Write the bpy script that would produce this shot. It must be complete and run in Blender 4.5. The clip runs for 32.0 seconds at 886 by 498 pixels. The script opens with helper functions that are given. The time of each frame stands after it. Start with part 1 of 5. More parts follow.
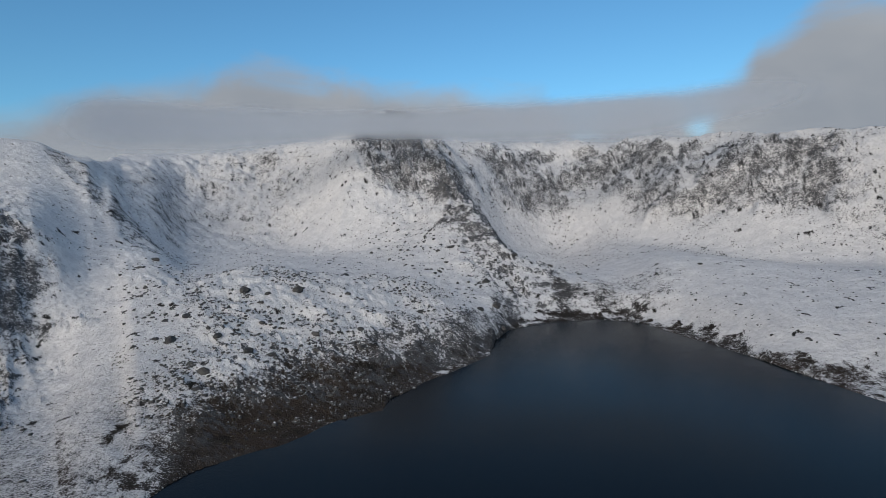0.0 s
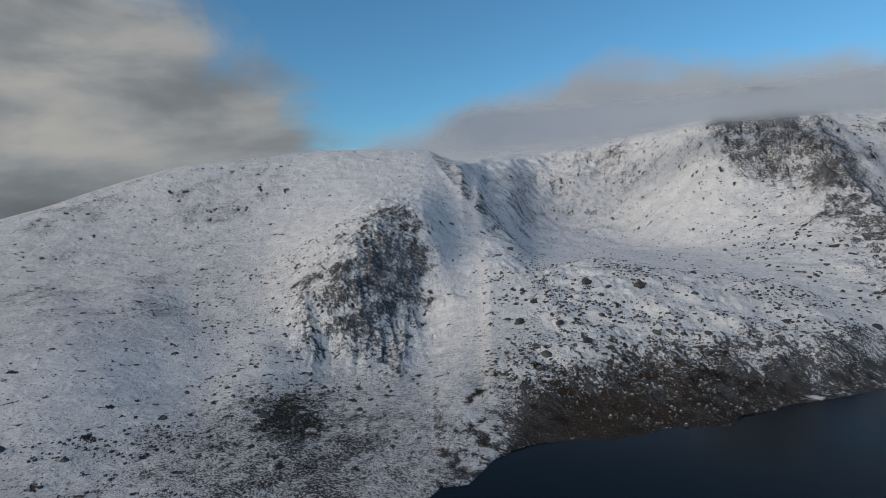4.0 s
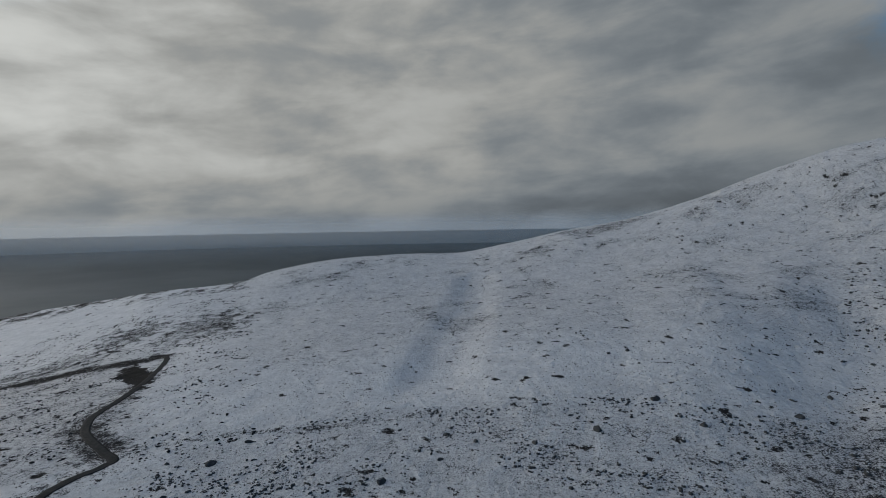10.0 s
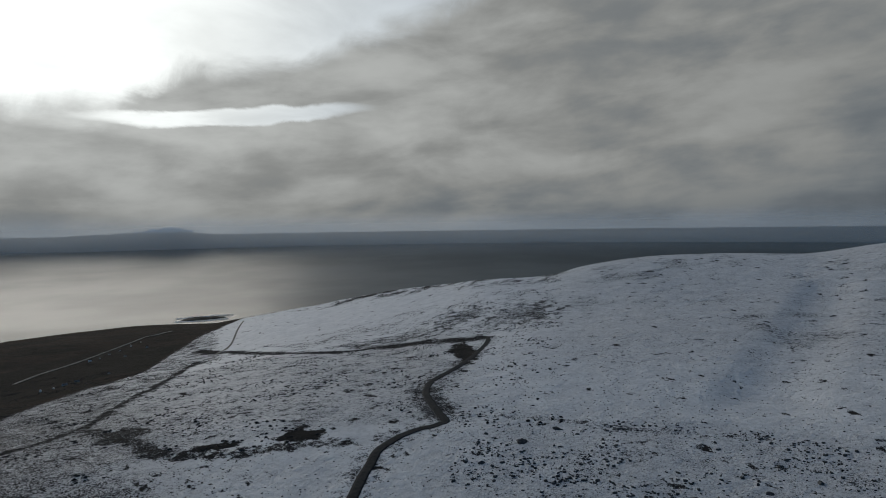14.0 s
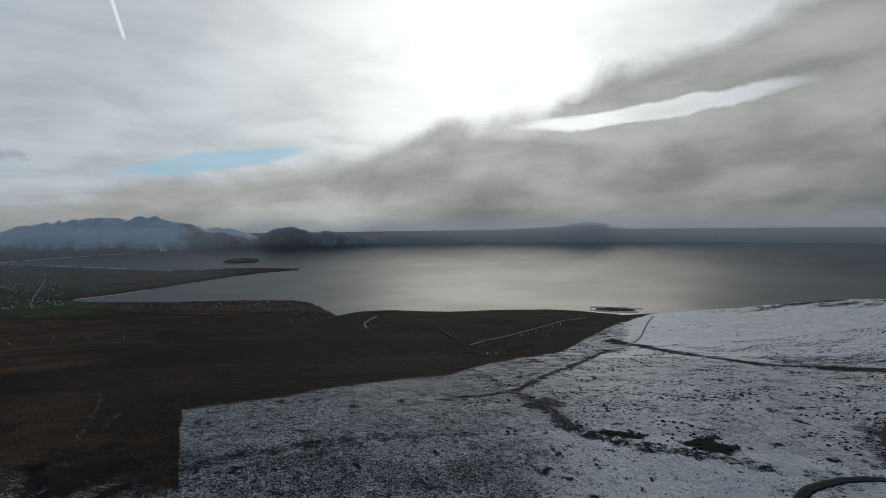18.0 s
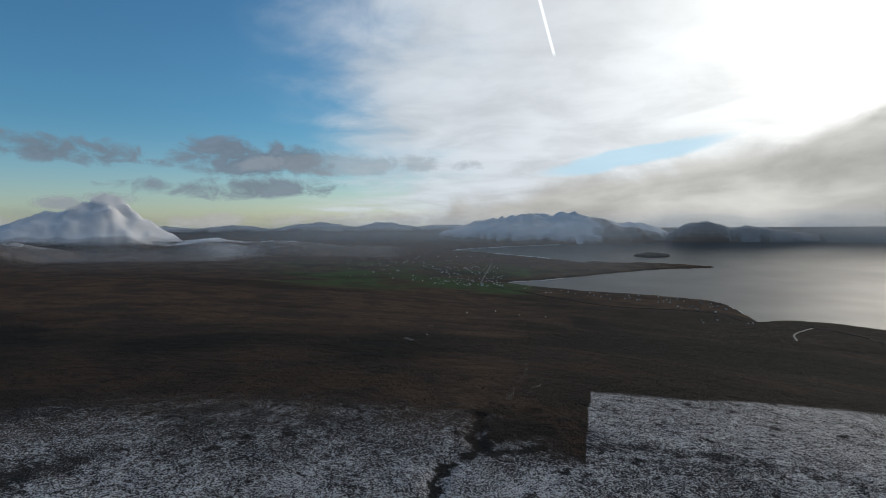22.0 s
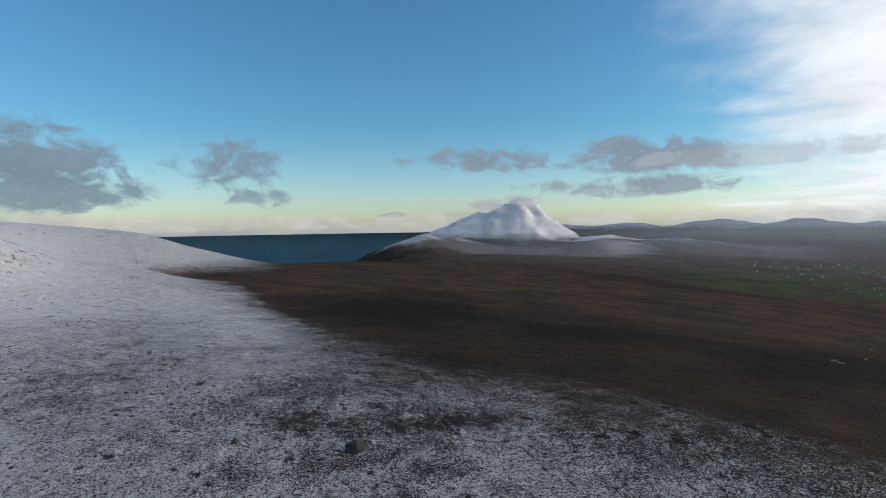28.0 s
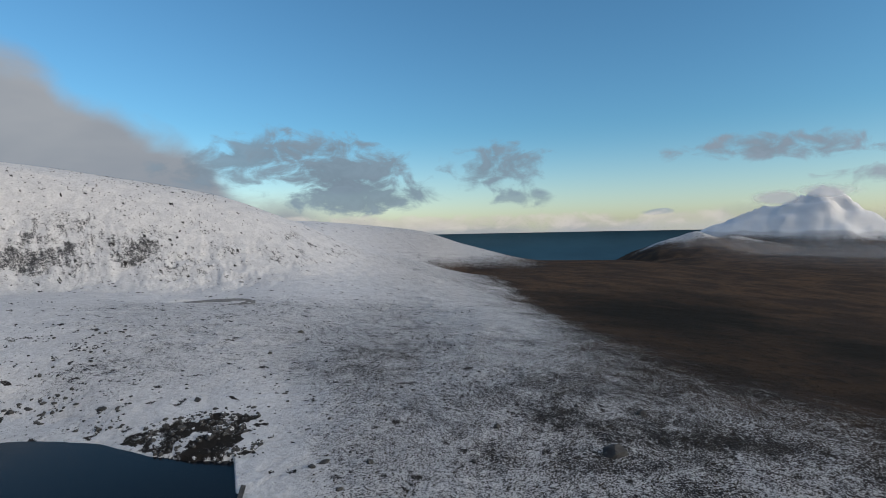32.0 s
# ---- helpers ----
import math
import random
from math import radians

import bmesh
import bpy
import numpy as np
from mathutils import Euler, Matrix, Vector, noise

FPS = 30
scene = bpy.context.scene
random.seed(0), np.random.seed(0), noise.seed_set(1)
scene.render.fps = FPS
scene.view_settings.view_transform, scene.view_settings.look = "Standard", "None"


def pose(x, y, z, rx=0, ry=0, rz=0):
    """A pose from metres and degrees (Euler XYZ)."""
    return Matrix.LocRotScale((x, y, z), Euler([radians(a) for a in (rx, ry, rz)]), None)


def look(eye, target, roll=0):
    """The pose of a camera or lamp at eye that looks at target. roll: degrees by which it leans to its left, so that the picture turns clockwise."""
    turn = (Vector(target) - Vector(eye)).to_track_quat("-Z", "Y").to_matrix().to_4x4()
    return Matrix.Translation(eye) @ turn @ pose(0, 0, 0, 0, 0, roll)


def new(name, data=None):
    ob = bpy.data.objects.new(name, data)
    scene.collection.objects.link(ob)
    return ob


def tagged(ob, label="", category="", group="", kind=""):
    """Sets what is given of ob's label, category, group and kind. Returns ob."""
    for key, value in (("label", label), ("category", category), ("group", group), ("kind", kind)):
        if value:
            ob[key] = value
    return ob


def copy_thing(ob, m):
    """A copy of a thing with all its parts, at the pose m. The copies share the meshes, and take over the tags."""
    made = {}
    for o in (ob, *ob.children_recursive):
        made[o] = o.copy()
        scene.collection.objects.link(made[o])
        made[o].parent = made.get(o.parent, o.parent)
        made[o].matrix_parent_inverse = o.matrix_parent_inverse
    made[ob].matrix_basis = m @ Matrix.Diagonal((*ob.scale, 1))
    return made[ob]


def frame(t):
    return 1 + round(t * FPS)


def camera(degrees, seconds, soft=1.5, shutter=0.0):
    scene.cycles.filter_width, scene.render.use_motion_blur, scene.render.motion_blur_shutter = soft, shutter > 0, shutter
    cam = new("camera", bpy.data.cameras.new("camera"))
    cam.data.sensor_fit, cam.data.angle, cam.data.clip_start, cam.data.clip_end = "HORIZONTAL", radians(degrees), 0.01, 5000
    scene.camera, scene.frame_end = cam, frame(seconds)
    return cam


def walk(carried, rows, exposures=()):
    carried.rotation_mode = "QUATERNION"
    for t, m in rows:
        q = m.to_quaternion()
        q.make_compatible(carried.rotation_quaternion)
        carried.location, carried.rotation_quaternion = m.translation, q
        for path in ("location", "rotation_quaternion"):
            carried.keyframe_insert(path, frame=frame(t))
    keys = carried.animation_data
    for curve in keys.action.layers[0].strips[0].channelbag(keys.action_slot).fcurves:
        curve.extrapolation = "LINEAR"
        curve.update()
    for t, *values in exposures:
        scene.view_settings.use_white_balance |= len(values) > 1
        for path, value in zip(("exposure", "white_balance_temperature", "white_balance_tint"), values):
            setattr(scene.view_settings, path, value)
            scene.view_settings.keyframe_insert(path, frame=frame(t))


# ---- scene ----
cam = camera(78.23, 32.0, soft=0.5)
PATH = [
    (0, pose(0, 0, 85, 86.96, 1.80, 0.00)),
    (0.5, pose(0, 0, 85, 87.03, 1.75, 3.81)),
    (1, pose(0, 0, 85, 87.07, 1.74, 7.91)),
    (1.5, pose(0, 0, 85, 87.11, 1.68, 12.22)),
    (2, pose(0, 0, 85, 87.12, 1.69, 16.59)),
    (2.5, pose(0, 0, 85, 87.19, 1.65, 21.13)),
    (4.5, pose(0, 0, 85, 87.35, 1.49, 39.97)),
    (5, pose(0, 0, 85, 87.38, 1.39, 45.40)),
    (5.5, pose(0, 0, 85, 87.41, 1.41, 50.94)),
    (6, pose(0, 0, 85, 87.43, 1.36, 56.20)),
    (6.5, pose(0, 0, 85, 87.45, 1.37, 61.35)),
    (7, pose(0, 0, 85, 87.47, 1.32, 66.98)),
    (7.5, pose(0, 0, 85, 87.49, 1.30, 72.83)),
    (8, pose(0, 0, 85, 87.49, 1.30, 78.55)),
    (8.5, pose(0, 0, 85, 87.48, 1.10, 84.04)),
    (9, pose(0, 0, 85, 87.51, 0.94, 88.39)),
    (9.5, pose(0, 0, 85, 87.52, 0.96, 92.32)),
    (10, pose(0, 0, 85, 87.48, 0.94, 96.35)),
    (10.5, pose(0, 0, 85, 87.45, 0.95, 100.49)),
    (11, pose(0, 0, 85, 87.47, 0.97, 104.71)),
    (11.5, pose(0, 0, 85, 87.45, 0.99, 108.87)),
    (12, pose(0, 0, 85, 87.45, 0.92, 112.90)),
    (12.5, pose(0, 0, 85, 87.42, 0.89, 116.68)),
    (13, pose(0, 0, 85, 87.44, 0.90, 120.35)),
    (13.5, pose(0, 0, 85, 87.49, 0.83, 124.24)),
    (15.5, pose(0, 0, 85, 87.53, 0.87, 141.65)),
    (16, pose(0, 0, 85, 87.57, 0.79, 146.93)),
    (16.5, pose(0, 0, 85, 87.57, 0.67, 152.69)),
    (17, pose(0, 0, 85, 87.55, 0.63, 158.39)),
    (17.5, pose(0, 0, 85, 87.52, 0.64, 164.48)),
    (18, pose(0, 0, 85, 87.50, 0.67, 169.74)),
    (18.5, pose(0, 0, 85, 87.50, 0.60, 174.89)),
    (19, pose(0, 0, 85, 87.49, 0.58, 179.94)),
    (19.5, pose(0, 0, 85, 87.46, 0.56, 185.28)),
    (20, pose(0, 0, 85, 87.42, 0.54, 190.83)),
    (20.5, pose(0, 0, 85, 87.40, 0.62, 196.06)),
    (21, pose(0, 0, 85, 87.39, 0.56, 200.90)),
    (21.5, pose(0, 0, 85, 87.41, 0.69, 205.78)),
    (22, pose(0, 0, 85, 87.40, 0.61, 211.04)),
    (22.5, pose(0, 0, 85, 87.35, 0.65, 216.20)),
    (23, pose(0, 0, 85, 87.36, 0.64, 221.11)),
    (23.5, pose(0, 0, 85, 87.33, 0.55, 226.06)),
    (24, pose(0, 0, 85, 87.29, 0.58, 231.43)),
    (24.5, pose(0, 0, 85, 87.26, 0.59, 237.11)),
    (25, pose(0, 0, 85, 87.23, 0.53, 242.14)),
    (25.5, pose(0, 0, 85, 87.19, 0.57, 244.64)),
    (27.5, pose(0, 0, 85, 87.64, 0.84, 248.24)),
    (28, pose(0, 0, 85, 87.65, 0.86, 250.78)),
    (28.5, pose(0, 0, 85, 87.69, 0.90, 253.40)),
    (29, pose(0, 0, 85, 87.76, 0.93, 256.02)),
    (29.5, pose(0, 0, 85, 87.77, 1.00, 259.36)),
    (30, pose(0, 0, 85, 87.80, 1.10, 263.09)),
    (30.5, pose(0, 0, 85, 87.82, 1.10, 266.30)),
    (31, pose(0, 0, 85, 87.82, 1.12, 269.22)),
    (31.5, pose(0, 0, 85, 87.89, 1.20, 272.08)),
    (32, pose(0, 0, 85, 87.89, 1.17, 277.59)),
]
EXPOSURES = [(0, 0.0, 6550, 10), (4, -0.1, 6500, 9), (6, -0.15, 6400, 8), (9, -0.40, 6200, 7), (12, -0.74, 6080, 6), (16, -1.03, 6080, 6), (20, -0.82, 6150, 7), (22, -0.48, 6250, 8), (24, -0.08, 6300, 8), (28, 0.0, 6450, 9), (32, 0.0, 6550, 10)]
walk(cam, PATH, EXPOSURES)

SUN_BEARING, SUN_HEIGHT = 161.0, 17.0


def heading(bearing, height=0.0):
    """The way from the eye at a bearing (degrees, turning left from the walk's first view) and a height in degrees."""
    a, e = radians(bearing), radians(height)
    return Vector((-math.sin(a) * math.cos(e), math.cos(a) * math.cos(e), math.sin(e)))


# ---- node helpers ----
def put(tree, value, socket):
    if hasattr(value, "is_linked"):
        tree.links.new(value, socket)
    elif value is not None:
        socket.default_value = value


def calc(tree, op, a, b=None, c=None):
    n = tree.nodes.new("ShaderNodeMath")
    n.operation = op
    for v, s in zip((a, b, c), n.inputs):
        put(tree, v, s)
    return n.outputs[0]


def step(tree, v, lo, hi, out_lo=0.0, out_hi=1.0):
    n = tree.nodes.new("ShaderNodeMapRange")
    n.interpolation_type = "SMOOTHSTEP"
    for x, s in zip((v, lo, hi, out_lo, out_hi), n.inputs[:5]):
        put(tree, x, s)
    return n.outputs[0]


def grain(tree, vector, scale, detail=4.0, rough=0.55, warp=0.0):
    n = tree.nodes.new("ShaderNodeTexNoise")
    put(tree, vector, n.inputs["Vector"])
    n.inputs["Scale"].default_value = scale
    n.inputs["Detail"].default_value = detail
    n.inputs["Roughness"].default_value = rough
    n.inputs["Distortion"].default_value = warp
    return n.outputs[0]


def blend(tree, f, a, b):
    n = tree.nodes.new("ShaderNodeMix")
    n.data_type = "RGBA"
    put(tree, f, n.inputs[0])
    for v, s in ((a, n.inputs[6]), (b, n.inputs[7])):
        put(tree, (*v, 1.0) if isinstance(v, tuple) and len(v) == 3 else v, s)
    return n.outputs[2]


def vec(tree, x, y, z):
    n = tree.nodes.new("ShaderNodeCombineXYZ")
    for v, s in zip((x, y, z), n.inputs):
        put(tree, v, s)
    return n.outputs[0]


def ramp(tree, f, stops):
    n = tree.nodes.new("ShaderNodeValToRGB")
    n.color_ramp.interpolation = "B_SPLINE" if len(stops) < 3 else "EASE"
    e = n.color_ramp.elements
    while len(e) < len(stops):
        e.new(0.5)
    for el, (p, v) in zip(e, stops):
        el.position = p
        el.color = (*v, 1) if isinstance(v, tuple) else (v, v, v, 1)
    put(tree, f, n.inputs[0])
    return n.outputs[0]


# ---- sky ----
def make_sky():
    world = bpy.data.worlds.new("sky")
    scene.world = world
    world.use_nodes = True
    t = world.node_tree
    t.nodes.clear()
    co = t.nodes.new("ShaderNodeTexCoord").outputs["Generated"]
    sep = t.nodes.new("ShaderNodeSeparateXYZ")
    t.links.new(co, sep.inputs[0])
    x, y, z = sep.outputs
    air = t.nodes.new("ShaderNodeTexSky")
    air.sky_type, air.sun_disc = "NISHITA", False
    air.sun_elevation, air.sun_rotation = radians(SUN_HEIGHT), radians(-SUN_BEARING)
    air.air_density, air.dust_density, air.ozone_density = 1.0, 0.6, 2.0
    air_dir = vec(t, x, y, calc(t, "MAXIMUM", z, 0.012))
    t.links.new(air_dir, air.inputs["Vector"])
    blue = t.nodes.new("ShaderNodeVectorMath")
    blue.operation = "MULTIPLY"
    t.links.new(air.outputs[0], blue.inputs[0])
    col = blue.outputs[0]
    # pale yellow-green clearness low over the northern sea
    el = calc(t, "MULTIPLY", calc(t, "ARCSINE", z), 57.2958)
    az = calc(t, "MULTIPLY", calc(t, "ARCTAN2", calc(t, "MULTIPLY", x, -1.0), y), 57.2958)
    az = calc(t, "FLOORED_MODULO", az, 360.0)
    t.links.new(blend(t, step(t, el, 0.0, 11.0), tuple(SKY_BLUE * v for v in (1.08, 1.20, 1.34)), tuple(SKY_BLUE * v for v in (0.56, 0.98, 1.17))), blue.inputs[1])
    # flat cloud deck: the deck's plane seen in perspective
    low = calc(t, "ADD", calc(t, "MAXIMUM", z, 0.0), 0.10)
    deck = vec(t, calc(t, "DIVIDE", x, low), calc(t, "DIVIDE", y, low), 0.0)
    n_big = grain(t, deck, 0.55, 5, 0.5, 0.3)
    n_mid = grain(t, deck, 1.6, 7, 0.55, 0.4)
    puff = vec(t, calc(t, "MULTIPLY", x, 6.0), calc(t, "MULTIPLY", y, 6.0), calc(t, "MULTIPLY", z, 11.0))
    n_puff = grain(t, puff, 1.0, 8, 0.56, 0.6)
    n_soft = grain(t, puff, 0.5, 4, 0.5, 0.4)
    wob = calc(t, "SUBTRACT", n_puff, 0.5)
    wide = calc(t, "SUBTRACT", n_big, 0.5)
    # nearness to the veiled sun
    s = heading(SUN_BEARING + 3, SUN_HEIGHT + 2)
    dot = calc(t, "ADD", calc(t, "ADD", calc(t, "MULTIPLY", x, s.x), calc(t, "MULTIPLY", y, s.y)), calc(t, "MULTIPLY", z, s.z))
    away = calc(t, "MULTIPLY", calc(t, "ARCCOSINE", calc(t, "MINIMUM", dot, 1.0)), 57.2958)
    glow = calc(t, "POWER", 2.718, calc(t, "MULTIPLY", calc(t, "POWER", calc(t, "DIVIDE", away, 18.0), 2.0), -1.0))
    glow2 = calc(t, "POWER", 2.718, calc(t, "DIVIDE", away, -34.0))

    def over(base, mask, colour):
        return blend(t, mask, base, colour)

    # thin white sheet on the sunny side
    az_w = calc(t, "ADD", az, calc(t, "ADD", calc(t, "MULTIPLY", wide, 26.0), calc(t, "MULTIPLY", wob, 24.0)))
    sheet = calc(t, "MULTIPLY", step(t, az_w, 95.0, 115.0), step(t, az_w, 236.0, 206.0))
    fray = step(t, calc(t, "ADD", calc(t, "ADD", calc(t, "MULTIPLY", n_mid, 0.6), calc(t, "MULTIPLY", n_puff, 0.4)), calc(t, "MULTIPLY", sheet, 0.60)), 0.55, 1.0)
    sheet = calc(t, "MULTIPLY", sheet, fray)
    sheet = calc(t, "MULTIPLY", sheet, step(t, calc(t, "ADD", el, calc(t, "MULTIPLY", wob, 3.0)), -2.0, 1.0))
    white = calc(t, "ADD", calc(t, "ADD", 0.70, calc(t, "MULTIPLY", glow2, 0.95)), calc(t, "MULTIPLY", glow, 0.75))
    white = calc(t, "MULTIPLY", white, step(t, n_mid, 0.25, 0.7, 0.86, 1.10))
    wcol = t.nodes.new("ShaderNodeVectorMath")
    wcol.operation = "SCALE"
    t.links.new(blend(t, step(t, glow2, 0.2, 0.75), (0.95, 0.99, 1.04), (1.03, 1.0, 0.94)), wcol.inputs[0])
    t.links.new(white, wcol.inputs["Scale"])
    col = over(col, sheet, wcol.outputs[0])

    # grey deck over the southern and western sea
    top = ramp(t, calc(t, "DIVIDE", az, 360.0), [(0.0, 0.0), (0.05, 1.0), (0.30, 1.0), (0.335, 0.72), (0.372, 0.575), (0.40, 0.50), (0.422, 0.45), (0.434, 0.39), (0.442, 0.345), (0.465, 0.35), (0.486, 0.28), (0.50, 0.235), (0.517, 0.175), (0.542, 0.125), (0.575, 0.08), (0.60, 0.0), (1.0, 0.0)])
    lid = calc(t, "MULTIPLY", top, 34.0)
    lid_m = step(t, calc(t, "ADD", calc(t, "SUBTRACT", lid, el), calc(t, "MULTIPLY", wob, 8.0)), -1.2, 2.2)
    bank = calc(t, "SUBTRACT", az, calc(t, "ADD", 43.0, calc(t, "MULTIPLY", calc(t, "MAXIMUM", calc(t, "SUBTRACT", el, 9.0), 0.0), 1.45)))
    bank = calc(t, "ADD", bank, calc(t, "ADD", calc(t, "MULTIPLY", wide, 10.0), calc(t, "MULTIPLY", wob, 20.0)))
    grey_m = calc(t, "MULTIPLY", lid_m, step(t, bank, -4.0, 9.0))
    # bright gap in the deck below the sun
    gap = calc(t, "ADD", calc(t, "POWER", calc(t, "DIVIDE", calc(t, "SUBTRACT", az, 149.0), 12.0), 2.0),
               calc(t, "POWER", calc(t, "DIVIDE", calc(t, "SUBTRACT", calc(t, "ADD", el, calc(t, "MULTIPLY", wob, 2.5)), calc(t, "ADD", 10.8, calc(t, "MULTIPLY", calc(t, "SUBTRACT", az, 149.0), -0.09))), 0.85), 2.0))
    gap = step(t, gap, 1.5, 0.6)
    grey_m = calc(t, "MULTIPLY", grey_m, calc(t, "SUBTRACT", 1.0, gap))
    streak = vec(t, calc(t, "MULTIPLY", az, 0.075), calc(t, "ADD", calc(t, "MULTIPLY", el, 0.21), calc(t, "MULTIPLY", az, 0.010)), 7.0)
    n_streak = grain(t, streak, 1.0, 6, 0.52, 0.2)
    tone = step(t, calc(t, "ADD", calc(t, "MULTIPLY", n_streak, 0.60), calc(t, "ADD", calc(t, "MULTIPLY", n_puff, 0.18), calc(t, "MULTIPLY", n_soft, 0.22))), 0.36, 0.64)
    tone = calc(t, "ADD", 0.26, calc(t, "MULTIPLY", tone, 0.22))
    tone = calc(t, "MULTIPLY", tone, calc(t, "ADD", step(t, az, 50.0, 125.0, 0.68, 1.15), calc(t, "MULTIPLY", glow2, 1.35)))
    tone = calc(t, "MULTIPLY", tone, step(t, el, -1.5, 7.5, calc(t, "ADD", step(t, az, 60.0, 160.0, 0.42, 0.66), step(t, az, 164.0, 186.0, 0.0, 0.6)), 1.0))
    gcol = t.nodes.new("ShaderNodeVectorMath")
    gcol.operation = "MULTIPLY"
    t.links.new(vec(t, tone, tone, tone), gcol.inputs[0])
    t.links.new(blend(t, step(t, tone, 0.18, 0.50), (0.92, 1.0, 1.08), (1.04, 1.0, 0.93)), gcol.inputs[1])
    col = over(col, grey_m, gcol.outputs[0])

    # hole of clear sky under the sheet
    hole = calc(t, "ADD", calc(t, "POWER", calc(t, "DIVIDE", calc(t, "SUBTRACT", az, 192.0), 8.0), 2.0),
                calc(t, "POWER", calc(t, "DIVIDE", calc(t, "SUBTRACT", calc(t, "ADD", el, calc(t, "MULTIPLY", wob, 2.0)), calc(t, "ADD", 6.7, calc(t, "MULTIPLY", calc(t, "SUBTRACT", az, 191.0), -0.14))), 0.9), 2.0))
    col = over(col, calc(t, "MULTIPLY", step(t, hole, 1.6, 0.5), 0.8), (0.72, 1.02, 1.2))
    # cloud bank behind the corrie's rim
    f = calc(t, "DIVIDE", calc(t, "FLOORED_MODULO", calc(t, "ADD", az, 80.0), 360.0), 160.0)
    rim = ramp(t, f, [(0.0, 0.0), (0.10, 0.10), (0.15, 0.31), (0.185, 0.36), (0.22, 0.50), (0.28, 0.56), (0.31, 0.48), (0.325, 0.38), (0.342, 0.28), (0.36, 0.35),
                      (0.41, 0.32), (0.435, 0.41), (0.545, 0.45), (0.615, 0.50), (0.69, 0.40), (0.75, 0.30), (0.80, 0.2), (0.84, 0.0)])
    rim_m = step(t, calc(t, "ADD", calc(t, "SUBTRACT", calc(t, "MULTIPLY", rim, 30.0), el), calc(t, "MULTIPLY", wob, 5.5)), -1.5, 2.2)
    rim_c = blend(t, step(t, n_soft, 0.3, 0.7), (0.27, 0.305, 0.355), (0.36, 0.385, 0.42))
    col = over(col, rim_m, rim_c)

    # small dark clouds over the northern sea and by the far mountain
    n_wisp = calc(t, "SUBTRACT", grain(t, puff, 3.2, 6, 0.6, 0.5), 0.5)

    def lump(base, a, e, wa, we, amount, colour):
        q = calc(t, "ADD", calc(t, "POWER", calc(t, "DIVIDE", calc(t, "SUBTRACT", az, a), wa), 2.0),
                 calc(t, "POWER", calc(t, "DIVIDE", calc(t, "SUBTRACT", el, e), we), 2.0))
        edge = calc(t, "ADD", calc(t, "MULTIPLY", wob, 5.5), calc(t, "MULTIPLY", n_wisp, 5.0))
        m = step(t, calc(t, "ADD", calc(t, "SUBTRACT", 1.0, q), edge), -0.6, 1.0)
        lit = blend(t, step(t, n_wisp, -0.10, 0.16), tuple(v * 0.93 for v in colour), tuple(v * 1.08 for v in colour))
        return over(base, calc(t, "MULTIPLY", m, amount), lit)

    dark = (0.20, 0.27, 0.34)
    for a, e, wa, we, amount in ((297.5, 6.6, 6.0, 2.6, 0.85), (288.5, 6.6, 6.5, 2.4, 0.95), (286.0, 3.5, 7.0, 1.7, 0.9), (272.0, 5.9, 5.2, 2.3, 0.9), (269.5, 3.0, 3.2, 1.2, 0.7)):
        col = lump(col, a, e, wa, we, amount, dark)
    col = lump(col, 247.0, 6.9, 8.0, 1.25, 0.95, (0.23, 0.29, 0.36))
    col = lump(col, 232.0, 6.6, 7.5, 1.6, 0.9, (0.24, 0.29, 0.36))
    col = lump(col, 231.5, 3.8, 9.0, 0.95, 0.9, (0.27, 0.32, 0.38))
    col = lump(col, 219.0, 6.2, 10.0, 0.9, 0.5, (0.40, 0.43, 0.47))
    col = lump(col, 256.3, 1.3, 1.5, 0.25, 0.8, (0.30, 0.36, 0.42))
    # far banks of low cloud on the horizon
    col = lump(col, 280.0, 0.7, 26.0, 0.7, 0.6, (0.62, 0.58, 0.55))
    col = lump(col, 226.0, 0.5, 17.0, 0.8, 0.75, (0.62, 0.60, 0.58))
    # condensation trail
    tr = calc(t, "ABSOLUTE", calc(t, "SUBTRACT", az, calc(t, "ADD", 199.5, calc(t, "MULTIPLY", calc(t, "SUBTRACT", el, 16.6), 0.29))))
    trail = calc(t, "MULTIPLY", step(t, tr, 0.22, 0.06), calc(t, "MULTIPLY", step(t, el, 16.3, 16.9), step(t, el, 34.0, 26.0)))
    col = over(col, trail, (1.5, 1.5, 1.5))

    bg = t.nodes.new("ShaderNodeBackground")
    t.links.new(col, bg.inputs[0])
    bg.inputs[1].default_value = 1.0
    out = t.nodes.new("ShaderNodeOutputWorld")
    t.links.new(bg.outputs[0], out.inputs[0])


SKY_BLUE = 0.124
make_sky()
sun_data = bpy.data.lights.new("sun", "SUN")
sun_data.energy, sun_data.angle, sun_data.color = 1.85, radians(32), (1.0, 0.88, 0.74)
sun = new("sun", sun_data)
sun.matrix_world = look((0, 0, 900), Vector((0, 0, 900)) - heading(SUN_BEARING, SUN_HEIGHT))


# ---- materials ----
def material(name):
    m = bpy.data.materials.new(name)
    m.use_nodes = True
    t = m.node_tree
    b = t.nodes["Principled BSDF"]
    return m, t, b


def place(t):
    return t.nodes.new("ShaderNodeTexCoord").outputs["Object"]


def relief(t, b, height, dist, strength=1.0):
    n = t.nodes.new("ShaderNodeBump")
    n.inputs["Strength"].default_value = strength
    n.inputs["Distance"].default_value = dist
    put(t, height, n.inputs["Height"])
    t.links.new(n.outputs[0], b.inputs["Normal"])


